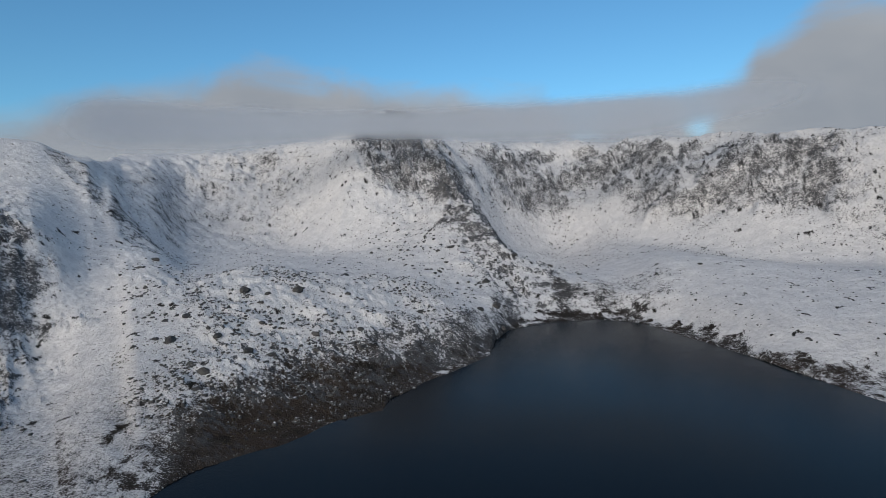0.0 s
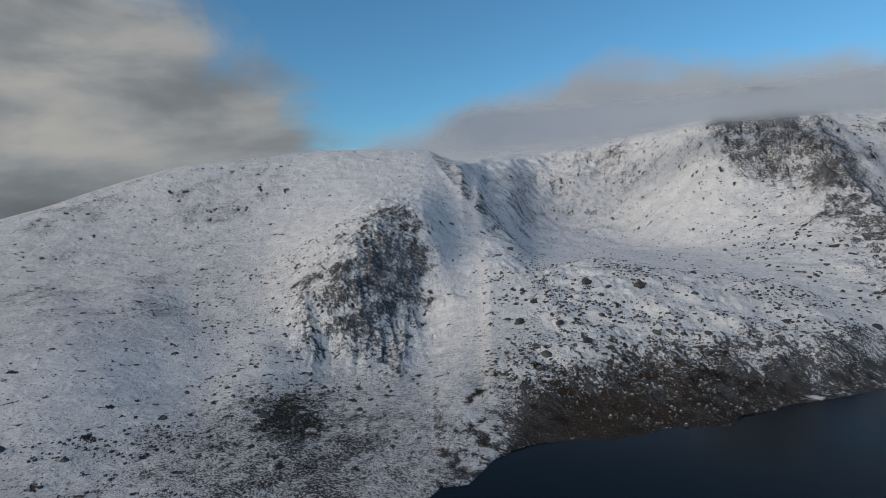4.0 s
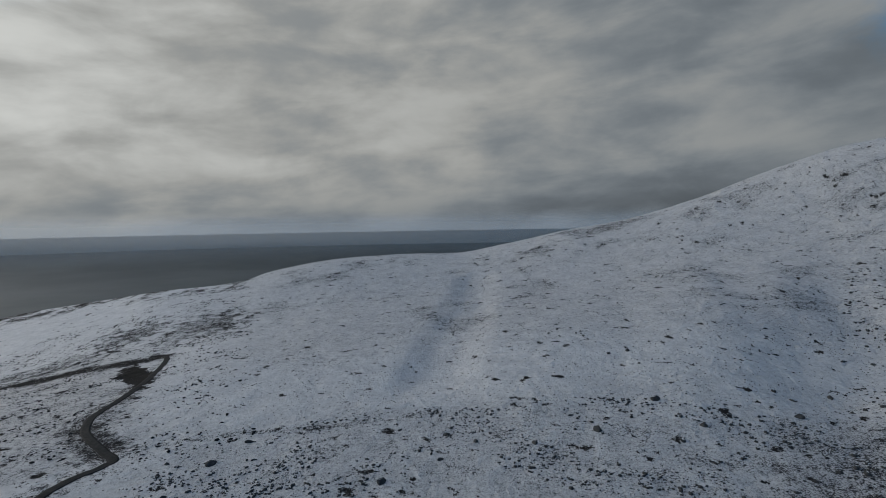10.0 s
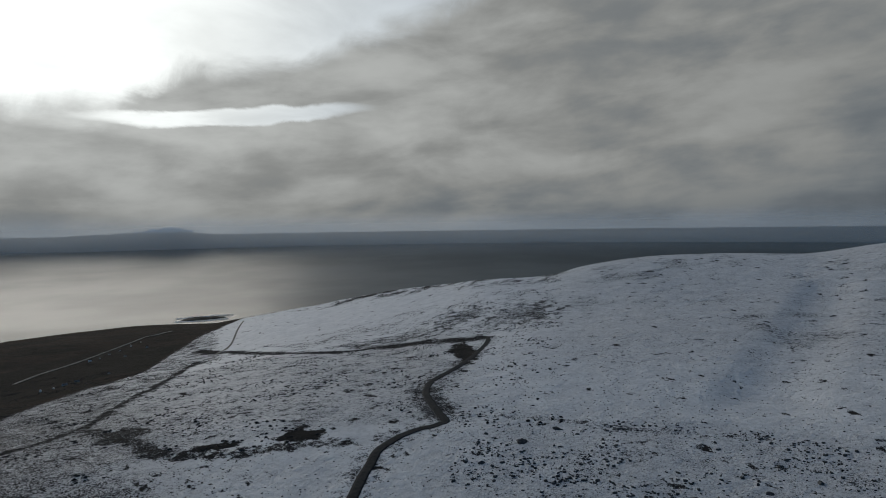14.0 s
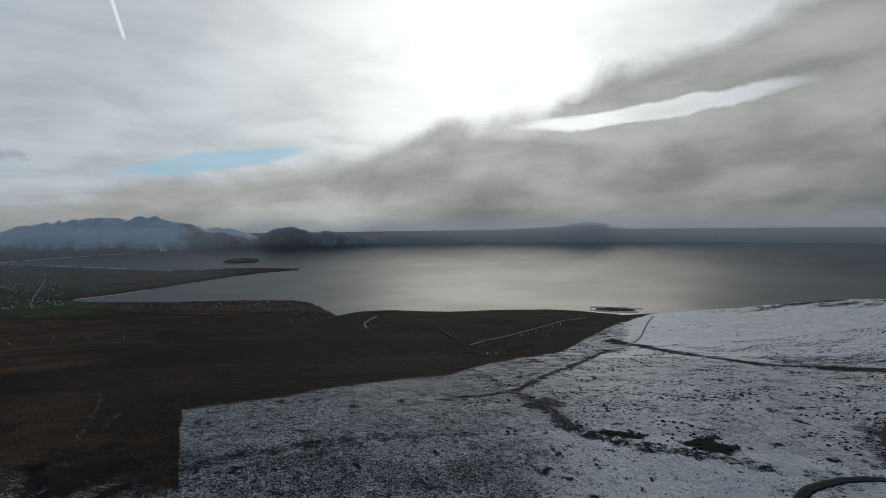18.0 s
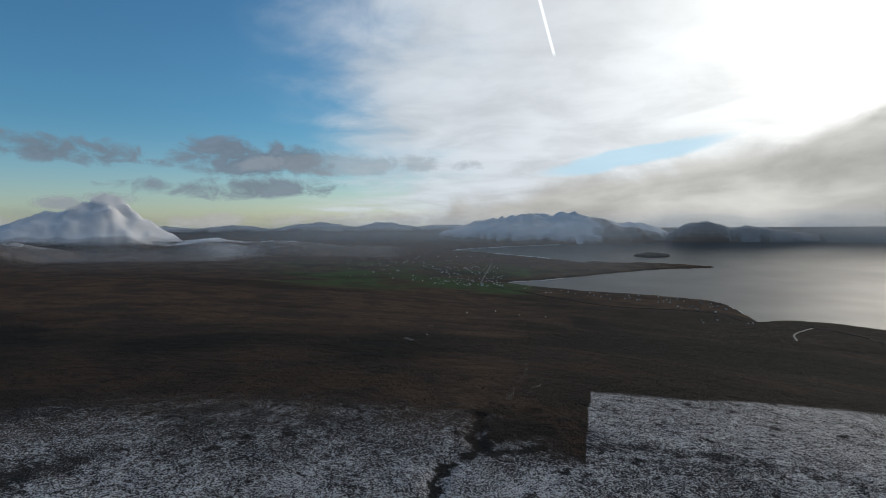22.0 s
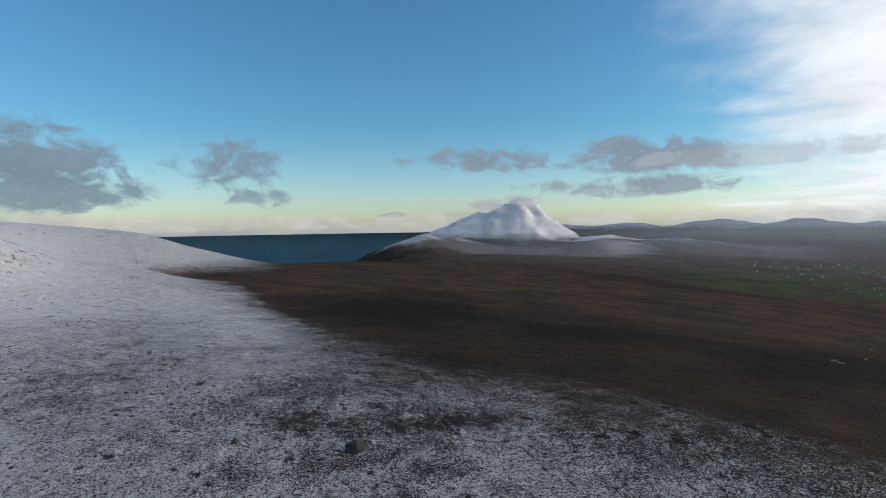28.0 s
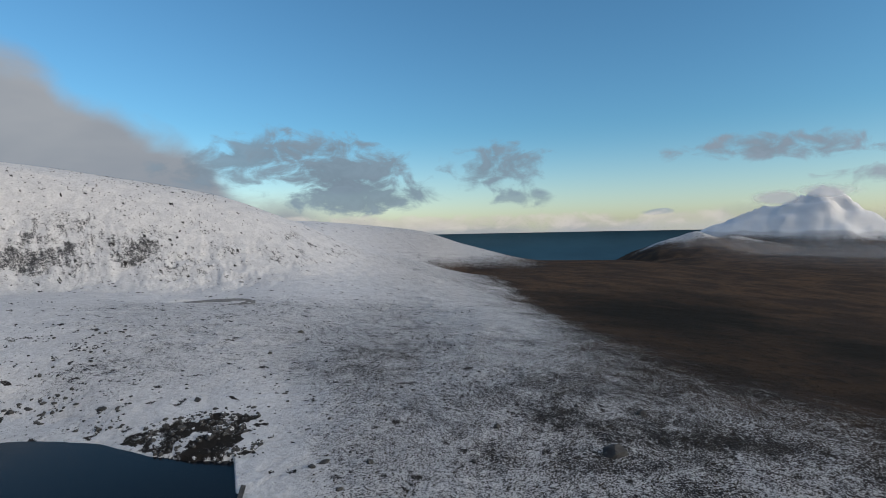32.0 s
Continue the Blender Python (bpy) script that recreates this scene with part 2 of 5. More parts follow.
def simple(name, a, b2, scale, rough=0.8, bump=0.02, random_share=0.0, metal=0.0):
    """A two-tone grained surface."""
    m, t, b = material(name)
    co = place(t)
    n = grain(t, co, scale, 6, 0.6)
    n2 = grain(t, co, scale * 7, 3, 0.6)
    f = step(t, calc(t, "ADD", calc(t, "MULTIPLY", n, 0.7), calc(t, "MULTIPLY", n2, 0.3)), 0.35, 0.65)
    c = blend(t, f, a, b2)
    if random_share:
        r = t.nodes.new("ShaderNodeObjectInfo").outputs["Random"]
        c = blend(t, calc(t, "MULTIPLY", r, random_share), c, (a[0] * 0.4, a[1] * 0.4, a[2] * 0.4))
    put(t, c, b.inputs["Base Color"])
    b.inputs["Roughness"].default_value = rough
    b.inputs["Metallic"].default_value = metal
    b.inputs["Specular IOR Level"].default_value = 0.08 if rough > 0.8 else 0.4
    if bump:
        relief(t, b, n2, bump)
    return m


def ground_material():
    m, t, b = material("snowy_moor")
    co = place(t)
    a1 = t.nodes.new("ShaderNodeAttribute")
    a1.attribute_name = "cover"
    sp = t.nodes.new("ShaderNodeSeparateColor")
    t.links.new(a1.outputs["Color"], sp.inputs[0])
    snow, rock, green = sp.outputs
    a2 = t.nodes.new("ShaderNodeAttribute")
    a2.attribute_name = "soil_shade"
    sp2 = t.nodes.new("ShaderNodeSeparateColor")
    t.links.new(a2.outputs["Color"], sp2.inputs[0])
    bracken, sand, dark = sp2.outputs  # the middle one: how thin and dusty the snow lies
    n_wide = grain(t, co, 0.011, 6, 0.6, 0.4)
    n_patch = grain(t, co, 0.07, 7, 0.62, 0.3)
    n_all = grain(t, co, 0.05, 12, 0.76)
    n_tuft = grain(t, co, 0.42, 8, 0.74)
    n_fine = grain(t, co, 2.6, 3, 0.6)
    crack = grain(t, vec(t, calc(t, "MULTIPLY", calc(t, "SUBTRACT", n_patch, 0.5), 18.0), calc(t, "MULTIPLY", n_wide, 30.0), 0.0), 1.4, 5, 0.6)
    n_speck = grain(t, co, 1.5, 4, 0.8)
    mix = calc(t, "ADD", calc(t, "ADD", calc(t, "MULTIPLY", n_all, 0.28), calc(t, "MULTIPLY", n_tuft, 0.32)), calc(t, "MULTIPLY", n_speck, 0.40))
    thr = calc(t, "SUBTRACT", 0.645, calc(t, "MULTIPLY", snow, 0.30))
    gapw = step(t, sand, 0.0, 1.0, 0.018, 0.080)
    lies = step(t, calc(t, "SUBTRACT", mix, thr), calc(t, "MULTIPLY", gapw, -0.9), gapw)
    # where the snow is a mere dusting it thins out grain by grain
    dust = calc(t, "MULTIPLY", calc(t, "SUBTRACT", snow, 0.19), 1.30)
    dust = calc(t, "ADD", dust, calc(t, "MULTIPLY", calc(t, "SUBTRACT", n_speck, 0.5), 6.2))
    dust = calc(t, "ADD", dust, calc(t, "MULTIPLY", calc(t, "SUBTRACT", n_tuft, 0.5), 1.8))
    dust = calc(t, "ADD", dust, calc(t, "MULTIPLY", calc(t, "SUBTRACT", n_all, 0.5), 0.8))
    dust = calc(t, "MULTIPLY", step(t, dust, 0.26, 0.74), step(t, snow, 0.08, 0.32))
    lies = calc(t, "ADD", calc(t, "MULTIPLY", lies, calc(t, "SUBTRACT", 1.0, sand)), calc(t, "MULTIPLY", dust, sand))
    # bare ground
    heath = blend(t, step(t, n_patch, 0.35, 0.65), (0.021, 0.021, 0.024), (0.043, 0.040, 0.040))
    heath = blend(t, step(t, n_tuft, 0.35, 0.7), heath, (0.034, 0.033, 0.031))
    moor = blend(t, step(t, n_wide, 0.38, 0.62), (0.042, 0.029, 0.022), (0.094, 0.057, 0.034))
    moor = blend(t, step(t, n_patch, 0.45, 0.75), moor, (0.024, 0.021, 0.018))
    c = blend(t, bracken, heath, moor)
    c = blend(t, calc(t, "MULTIPLY", green, step(t, calc(t, "ADD", n_wide, calc(t, "MULTIPLY", n_patch, 0.4)), 0.55, 0.85, 0.45, 1.0)), c, (0.038, 0.072, 0.026))
    stone = blend(t, step(t, crack, 0.35, 0.65), (0.046, 0.049, 0.057), (0.125, 0.129, 0.136))
    stone = blend(t, step(t, n_fine, 0.4, 0.7), stone, (0.062, 0.065, 0.070))
    c = blend(t, rock, c, stone)
    # dark holds peat and wet ground, plus the moor's painted cloud shadow
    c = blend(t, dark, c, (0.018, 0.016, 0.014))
    white = blend(t, step(t, n_patch, 0.3, 0.7), (0.53, 0.535, 0.555), (0.64, 0.64, 0.65))
    # full cover, as on the far tops, is whitened to stand for sunlight
    white = blend(t, step(t, snow, 0.90, 0.99), white, (0.83, 0.84, 0.86))
    white = blend(t, calc(t, "MULTIPLY", sand, 0.14), white, c)
    thin = blend(t, 0.45, white, c)
    white = blend(t, calc(t, "MULTIPLY", step(t, n_tuft, 0.54, 0.40), 0.35), white, thin)
    c = blend(t, lies, c, white)
    put(t, c, b.inputs["Base Color"])
    put(t, step(t, lies, 0.0, 1.0, 0.97, 0.65), b.inputs["Roughness"])
    put(t, step(t, lies, 0.0, 1.0, 0.03, 0.25), b.inputs["Specular IOR Level"])
    h = calc(t, "ADD", calc(t, "MULTIPLY", n_tuft, 1.0), calc(t, "ADD", calc(t, "MULTIPLY", n_patch, 3.0), calc(t, "MULTIPLY", n_fine, 0.25)))
    relief(t, b, h, 1.3, 0.9)
    return m


def water_material(name, deep, rough, wave, height, gloss=0.5):
    m, t, b = material(name)
    co = place(t)
    n = grain(t, co, wave, 4, 0.6)
    n2 = grain(t, co, wave * 0.04, 3, 0.5)
    c = blend(t, n2, deep, tuple(v * 0.6 for v in deep))
    put(t, c, b.inputs["Base Color"])
    put(t, step(t, n2, 0.3, 0.7, rough * 0.93, rough * 1.05), b.inputs["Roughness"])
    b.inputs["IOR"].default_value = 1.33
    b.inputs["Specular IOR Level"].default_value = gloss
    relief(t, b, n, height)
    return m


M_GROUND = ground_material()
M_BAY = water_material("bay_water", (0.030, 0.050, 0.060), 0.50, 0.05, 0.25, 0.34)
M_LAKE = water_material("lake_water", (0.007, 0.009, 0.012), 0.18, 0.5, 0.03, 0.10)
M_SEA = water_material("sea_water", (0.022, 0.085, 0.130), 0.90, 0.05, 0.5, 0.4)
def stone_material():
    m, t, b = material("boulder_stone")
    co = place(t)
    n = grain(t, co, 0.9, 7, 0.65)
    n2 = grain(t, co, 5.0, 4, 0.6)
    c = blend(t, step(t, n, 0.35, 0.65), (0.022, 0.023, 0.026), (0.058, 0.058, 0.058))
    c = blend(t, step(t, n2, 0.55, 0.75), c, (0.066, 0.069, 0.068))
    r = t.nodes.new("ShaderNodeObjectInfo").outputs["Random"]
    up = t.nodes.new("ShaderNodeSeparateXYZ")
    t.links.new(t.nodes.new("ShaderNodeNewGeometry").outputs["Normal"], up.inputs[0])
    cap = step(t, calc(t, "ADD", calc(t, "ADD", up.outputs[2], calc(t, "MULTIPLY", n, 0.5)), calc(t, "MULTIPLY", r, 0.25)), 1.34, 1.46)
    c = blend(t, cap, c, (0.66, 0.68, 0.71))
    put(t, c, b.inputs["Base Color"])
    b.inputs["Roughness"].default_value = 0.9
    relief(t, b, n2, 0.12)
    return m


M_STONE = stone_material()
M_ROAD = simple("damp_asphalt", (0.014, 0.015, 0.017), (0.030, 0.030, 0.031), 0.6, 0.85, 0.01)


def mist_material(name, tint, amount, scale, rise):
    """Thin vapour: lets most light through; patchy; alpha follows the "thick" attribute."""
    m, t, b = material(name)
    t.nodes.remove(b)
    co = place(t)
    at = t.nodes.new("ShaderNodeAttribute")
    at.attribute_name = "thick"
    sp = t.nodes.new("ShaderNodeSeparateColor")
    t.links.new(at.outputs["Color"], sp.inputs[0])
    mp = t.nodes.new("ShaderNodeMapping")
    mp.inputs["Scale"].default_value = (1, 1, rise)
    t.links.new(co, mp.inputs[0])
    n = grain(t, mp.outputs[0], scale, 7, 0.55, 0.4)
    k = step(t, calc(t, "ADD", sp.outputs[0], calc(t, "MULTIPLY", calc(t, "SUBTRACT", n, 0.5), sp.outputs[1])), 0.0, 1.0, 0.0, amount)
    d = t.nodes.new("ShaderNodeBsdfDiffuse")
    d.inputs[0].default_value = (*tint, 1)
    tr = t.nodes.new("ShaderNodeBsdfTranslucent")
    tr.inputs[0].default_value = (*tint, 1)
    both = t.nodes.new("ShaderNodeMixShader")
    both.inputs[0].default_value = 0.5
    t.links.new(d.outputs[0], both.inputs[1])
    t.links.new(tr.outputs[0], both.inputs[2])
    clear = t.nodes.new("ShaderNodeBsdfTransparent")
    out = t.nodes.new("ShaderNodeMixShader")
    put(t, k, out.inputs[0])
    t.links.new(clear.outputs[0], out.inputs[1])
    t.links.new(both.outputs[0], out.inputs[2])
    t.links.new(out.outputs[0], t.nodes["Material Output"].inputs[0])
    return m


# pale tint makes up for the light that haze scatters forward
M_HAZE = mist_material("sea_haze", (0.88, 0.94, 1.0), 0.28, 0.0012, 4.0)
M_MIST = mist_material("hill_mist", (0.47, 0.52, 0.59), 0.95, 0.006, 1.5)
M_CAP = mist_material("peak_cloud", (0.97, 0.97, 0.97), 0.85, 0.0045, 1.2)
M_FOAM = mist_material("surf", (0.85, 0.87, 0.88), 0.9, 0.06, 1.0)

M_HEATH = simple("heather", (0.022, 0.018, 0.015), (0.050, 0.040, 0.026), 0.8, 0.95, 0.0)
M_RUSH = simple("dark_rush", (0.015, 0.016, 0.018), (0.036, 0.035, 0.034), 0.8, 0.95, 0.0)
M_WALL = simple("dam_stone", (0.045, 0.045, 0.046), (0.10, 0.098, 0.092), 0.8, 0.9, 0.05)
M_RENDER = simple("house_render", (0.70, 0.69, 0.67), (0.80, 0.79, 0.77), 0.3, 0.8, 0.0)
M_SLATE = simple("slate_roof", (0.045, 0.048, 0.055), (0.10, 0.10, 0.105), 0.5, 0.6, 0.0)
M_SNOWROOF = simple("snowy_roof", (0.26, 0.28, 0.30), (0.48, 0.50, 0.53), 0.4, 0.7, 0.0)
M_GLASS = simple("window_glass", (0.02, 0.025, 0.03), (0.03, 0.035, 0.045), 0.5, 0.15, 0.0)
M_DOOR = simple("door_paint", (0.06, 0.05, 0.05), (0.12, 0.05, 0.04), 0.5, 0.5, 0.0)
M_TRACK = simple("pale_track", (0.13, 0.125, 0.11), (0.24, 0.23, 0.21), 0.12, 0.9, 0.0)
M_ISLE = simple("sea_rock", (0.030, 0.028, 0.026), (0.070, 0.064, 0.052), 0.03, 0.9, 0.0)
M_PALE = simple("pale_stone", (0.30, 0.29, 0.27), (0.48, 0.47, 0.44), 1.2, 0.9, 0.0)


# ---- the lie of the land ----
EYE_Z, SEA_Z = 85.0, -215.0
BEARINGS = [0, 7, 13, 19, 25, 28, 30, 31.5, 33, 37.5, 42, 47, 54, 60, 66, 72, 78, 84.5, 90, 95, 100, 107, 114, 118, 124, 129, 134, 144.5, 152, 158, 169, 178, 185, 196, 210, 225, 240, 252, 260, 267, 275, 280, 286, 293, 300, 308, 316.5, 325.5, 331, 337, 343, 348.5, 353, 355.5]
FOOT_R = [305, 245, 232, 218, 203, 194, 188, 183, 179, 180, 185, 185, 185, 185, 185, 185, 185, 185, 185, 185, 185, 185, 185, 185, 185, 185, 185, 185, 185, 185, 185, 185, 185, 185, 185, 185, 190, 190, 190, 190, 190, 190, 190, 195, 203, 245, 306, 318, 358, 420, 467, 447, 412, 335]
FOOT_Z = [0, 0, 0, 0, 0, 0, 0, 0, 0, 1, 1.5, 2, 2.5, 3, 3, 3, 3, 2, 1, 0, -1, -2, -3, -4, -5, -6, -7, -8, -9, -9, -9, -8, -7, -6, -4, -2, 0, 1, 1, 1, 1, 1, 1, 1, 1, 0, 0, 0, 0, 0, 0, 0, 0, 0]
SLOPE_R = [350, 330, 320, 310, 300, 300, 300, 320, 340, 370, 335, 310, 330, 270, 250, 240, 240, 240, 240, 240, 240, 240, 240, 240, 240, 240, 240, 240, 240, 240, 240, 240, 240, 240, 240, 240, 240, 240, 240, 240, 240, 250, 260, 280, 290, 310, 390, 400, 430, 480, 500, 500, 460, 400]
SLOPE_Z = [17, 15, 17, 19, 21, 21, 21, 20, 21, 16, 14, 7.7, 15, 7.6, 8.6, 8.9, 7.9, 7, 5.2, 2.4, 1, -0.5, -2.4, -3.3, -4.3, -5.2, -6.2, -7.1, -8.1, -8.1, -7.1, -6.2, -5.2, -3.3, -0.5, 1, 2.4, 3.3, 4.2, 5.2, 5.2, 4.7, 4.5, 3.7, 6.2, 8.9, 19, 20, 22, 21, 11, 7.6, 10, 12]
BROW_R = [450, 420, 430, 440, 400, 450, 480, 480, 485, 500, 460, 420, 400, 400, 380, 360, 350, 350, 350, 350, 350, 350, 350, 350, 360, 370, 380, 390, 400, 400, 400, 400, 400, 400, 400, 400, 400, 410, 420, 450, 440, 440, 440, 440, 440, 460, 540, 560, 580, 600, 620, 620, 560, 520]
BROW_Z = [26, 33, 40, 47, 42, 52, 58, 56, 58, 90, 81, 56, 25, 22, 25, 23, 18, 16, 12, 8.7, 5.5, 2.3, -1, -2.3, -6.8, -11, -17, -22, -28, -30, -30, -27, -24, -21, -16, -10, -4.4, -2.1, 0.3, 0.8, 5, 5, 7.4, 11, 17, 24, 34, 34, 38, 43, 26, 29, 24, 24]
FLANK_R = [700, 650, 720, 800, 760, 680, 720, 740, 690, 690, 670, 640, 620, 620, 600, 570, 550, 550, 550, 550, 550, 550, 560, 570, 600, 650, 700, 800, 850, 850, 850, 850, 850, 850, 850, 850, 800, 780, 760, 760, 750, 740, 720, 680, 640, 650, 680, 690, 720, 780, 860, 880, 820, 800]
FLANK_Z = [61, 48, 51, 61, 64, 85, 113, 135, 128, 138, 132, 113, 85, 74, 59, 45, 32, 24, 17, 12, 8.7, 4.8, -3.7, -9, -21, -33, -49, -75, -93, -96, -99, -96, -93, -86, -74, -59, -39, -29, -22, -18, -4.4, 10, 22, 29, 22, 28, 29, 27, 30, 39, 43, 50, 64, 75]
CREST_R = [1150, 1100, 1150, 1250, 1300, 1270, 1250, 1000, 880, 870, 860, 850, 850, 850, 850, 830, 820, 820, 830, 840, 860, 880, 860, 880, 930, 1050, 1150, 1330, 1560, 1600, 1620, 1720, 1500, 1500, 1500, 1400, 1300, 1150, 1050, 1000, 960, 960, 950, 940, 930, 930, 940, 970, 1020, 1080, 1220, 1260, 1230, 1180]
CREST_Z = [257, 260, 255, 245, 240, 234, 227, 194, 187, 202, 201, 197, 186, 175, 147, 113, 88, 71, 53, 40, 38, 32, 16, 1.8, -9, -31, -52, -110, -169, -168, -176, -186, -169, -163, -145, -102, -65, -40, -25, -17, 1, 25, 54, 103, 144, 168, 186, 196, 211, 221, 239, 250, 247, 251]
DIP_R = [1500, 1450, 1500, 1600, 1650, 1620, 1600, 1350, 1230, 1220, 1210, 1200, 1200, 1200, 1200, 1180, 1170, 1170, 1180, 1190, 1210, 1230, 1210, 1130, 1180, 1300, 1400, 1400, 1630, 1670, 1690, 1790, 1725, 1725, 1725, 1675, 1625, 1550, 1500, 1475, 1455, 1455, 1450, 1445, 1440, 1280, 1290, 1320, 1370, 1430, 1570, 1610, 1580, 1530]
DIP_Z = [245, 248, 243, 233, 228, 222, 215, 182, 175, 190, 189, 185, 174, 163, 135, 101, 76, 56, 34, 15, 12, 4, -20, -190, -190, -190, -190, -222, -222, -222, -222, -222, -184, -181, -160, -116, -74, -49, -30, -25, -39, -15, 14, 63, 79, 156, 174, 184, 199, 209, 227, 238, 235, 239]
BACK_R = [2350, 2300, 2350, 2450, 2500, 2470, 2450, 2200, 2080, 2070, 2060, 2050, 2050, 2050, 2050, 2030, 2020, 2020, 2030, 2040, 2060, 2080, 2060, 1380, 1430, 1550, 1650, 1830, 2060, 2100, 2120, 2220, 1950, 1950, 1950, 1950, 1950, 1950, 1950, 1950, 1950, 1950, 1950, 1950, 1950, 2130, 2140, 2170, 2220, 2280, 2420, 2460, 2430, 2380]
BACK_Z = [-150, -150, -150, -150, -150, -150, -150, -150, -150, -150, -150, -150, -150, -150, -150, -150, -150, -150, -150, -150, -150, -150, -150, -235, -235, -235, -235, -240, -240, -240, -240, -240, -200, -198, -175, -130, -82, -58, -34, -33, 25, 78, 105, 122, 119, -150, -150, -150, -150, -150, -150, -150, -150, -150]
# where the lying snow ends on the moor: bearing, distance
SNOW_B = [138, 146, 152, 158, 169, 186.7, 195.8, 196.4, 203, 209.5, 219.7, 227, 239, 250, 256, 262, 265, 268.5, 271, 274, 278, 282]
SNOW_R = [2200, 1400, 1150, 665, 430, 318, 307, 206, 224, 234, 240, 250, 266, 302, 333, 385, 455, 620, 820, 1050, 1500, 3000]
# the bays south of the spit and beyond it: bearing, distance
BAY = [(110, 900), (118, 1150), (150, 1620), (178, 1780), (182, 1990), (183.5, 2140), (185, 2219), (190, 2310), (196.5, 2395), (201, 2540), (203.6, 2660), (204.6, 2762), (203.5, 2840), (201, 2900),
       (196.5, 3156), (189.7, 3680), (184.3, 3935), (187, 4130), (190.8, 4237), (194, 4200), (196.4, 4154), (200, 4600), (202.7, 4962), (207, 5600),
       (210, 5900), (211, 6150), (209, 6600), (204.2, 7218), (198, 7990), (188, 8600), (180, 9200), (175.6, 9800), (172, 12000), (170, 40000), (110, 40000)]

NORTH = [(262, 2200), (260.8, 2500), (260.2, 4700), (258.5, 5600), (255, 6800), (252, 8700), (246, 9600), (240, 12500), (238, 40000), (350, 40000), (350, 2400), (300, 2250), (274, 2150)]
# the corrie lake's shore: bearing (turning past the walk's first view to the right below zero), distance
SHORE = [(-63, 211), (-56.9, 220), (-53.2, 236), (-49.7, 258), (-45.6, 278), (-43, 290), (-39.2, 300), (-36.6, 312), (-32.6, 338), (-28.1, 370), (-23.2, 411), (-19.6, 447), (-15.8, 460), (-10.1, 440), (-6.6, 412), (-5.1, 378),
         (-4.6, 332), (-0.5, 299), (4.2, 274), (6.2, 262), (7.0, 245), (11.6, 236), (18, 216), (24.9, 207), (30.1, 193), (33, 176), (40, 170)]
# the crag's outline: bearing, height in degrees
TARN_Z = 19.3
CRAG = [(37.2, 2.9), (42.9, 0.3), (47.1, -3.8), (49.8, -7.8), (50.0, -14.5), (46.0, -13.2), (41.6, -15.6), (38.5, -12.5), (37.1, -10.7), (35.5, -4.5)]
# edge of the plateau above the back hollow, and the rock spur under the horn
BRINK = [(38.2, 980), (36.4, 830), (34.0, 700), (31.6, 600), (29.3, 520), (26.5, 455)]
HORN = [(8.8, 9.4), (9.4, 5.0), (7.2, 2.8), (3.0, 1.2), (-1.5, 0.0), (-0.6, 3.0), (1.5, 6.0), (3.2, 9.4)]
RIB = [(7.4, 1090), (8.4, 960), (9.6, 840), (11.0, 730)]
SPUR = [(4.0, 1090), (3.0, 1040), (1.0, 930), (-0.6, 850), (-3.1, 730), (-5.6, 610), (-9.0, 500), (-11.5, 455)]
# lines on the near ground: bearing, distance
ROAD = [(140.5, 165), (138.2, 186), (137.2, 199), (136.4, 208), (135.5, 220), (133.7, 230), (131.6, 238), (129.1, 243), (128.3, 248), (129.0, 260), (130.0, 282), (130.3, 301), (129.6, 323),
        (127.5, 348), (125.5, 380), (124.1, 427), (123.6, 466), (124.0, 490), (125.0, 493)]
DITCH = [(124.0, 480), (126.3, 486), (130.7, 530), (135.0, 569), (140.0, 575), (144.6, 632), (149.5, 784), (152.5, 873)]
TRACK = [(148.6, 1217), (149.2, 1080), (149.9, 898), (151.4, 794)]
DYKE = [(149.7, 750), (152.7, 735), (155.7, 536), (159.2, 427), (162.7, 341), (165.5, 318), (170.0, 300)]
DYKE_SOUTH = [(162.7, 341), (158.2, 275), (157.0, 252), (152.3, 240), (146.0, 236), (138.5, 232)]
BANK = [(196.6, 219), (191.1, 226), (185.2, 230), (176.2, 236), (167.3, 238)]
BURN = [(213.2, 165), (212.2, 186), (211.0, 196), (209.4, 203), (207.3, 209), (208.2, 218), (207.3, 239), (205.9, 262)]
INFLOW = [(348.0, 450), (347.6, 500), (348.6, 560), (350.0, 620)]
BURN_SIDE = [(209.5, 205), (206.9, 206), (203.2, 209), (200.7, 214)]
THICKET = [(196.7, 1400), (195.6, 1000), (187.6, 975), (178.3, 880), (172.7, 860)]
LANE = [(167.0, 800), (163.6, 913), (160.2, 1046), (157.4, 1160), (155.0, 1227)]
LANE_END = [(177.9, 1084), (178.1, 1170), (177.4, 1262), (176.8, 1319)]
STREET = [(207.1, 2600), (206.8, 2950), (206.4, 3350), (206.0, 3967)]
COAST_ROAD = [(206.5, 2500), (204.6, 2384), (199.2, 2097), (193.2, 1900), (186.2, 1860), (182.7, 1773), (179.1, 1450), (172, 1180), (167.0, 800)]
OLD_PATH = [(130.0, 262), (122.5, 252), (116.2, 247), (110.8, 238), (103.0, 236), (98.0, 240)]
DRAIN = [(93.5, 640), (93.2, 560), (93.9, 470), (94.8, 330), (95.5, 262)]

_rng = np.random.RandomState(7)
_perm = _rng.permutation(512)
_grad = _rng.uniform(0, 2 * np.pi, 512)


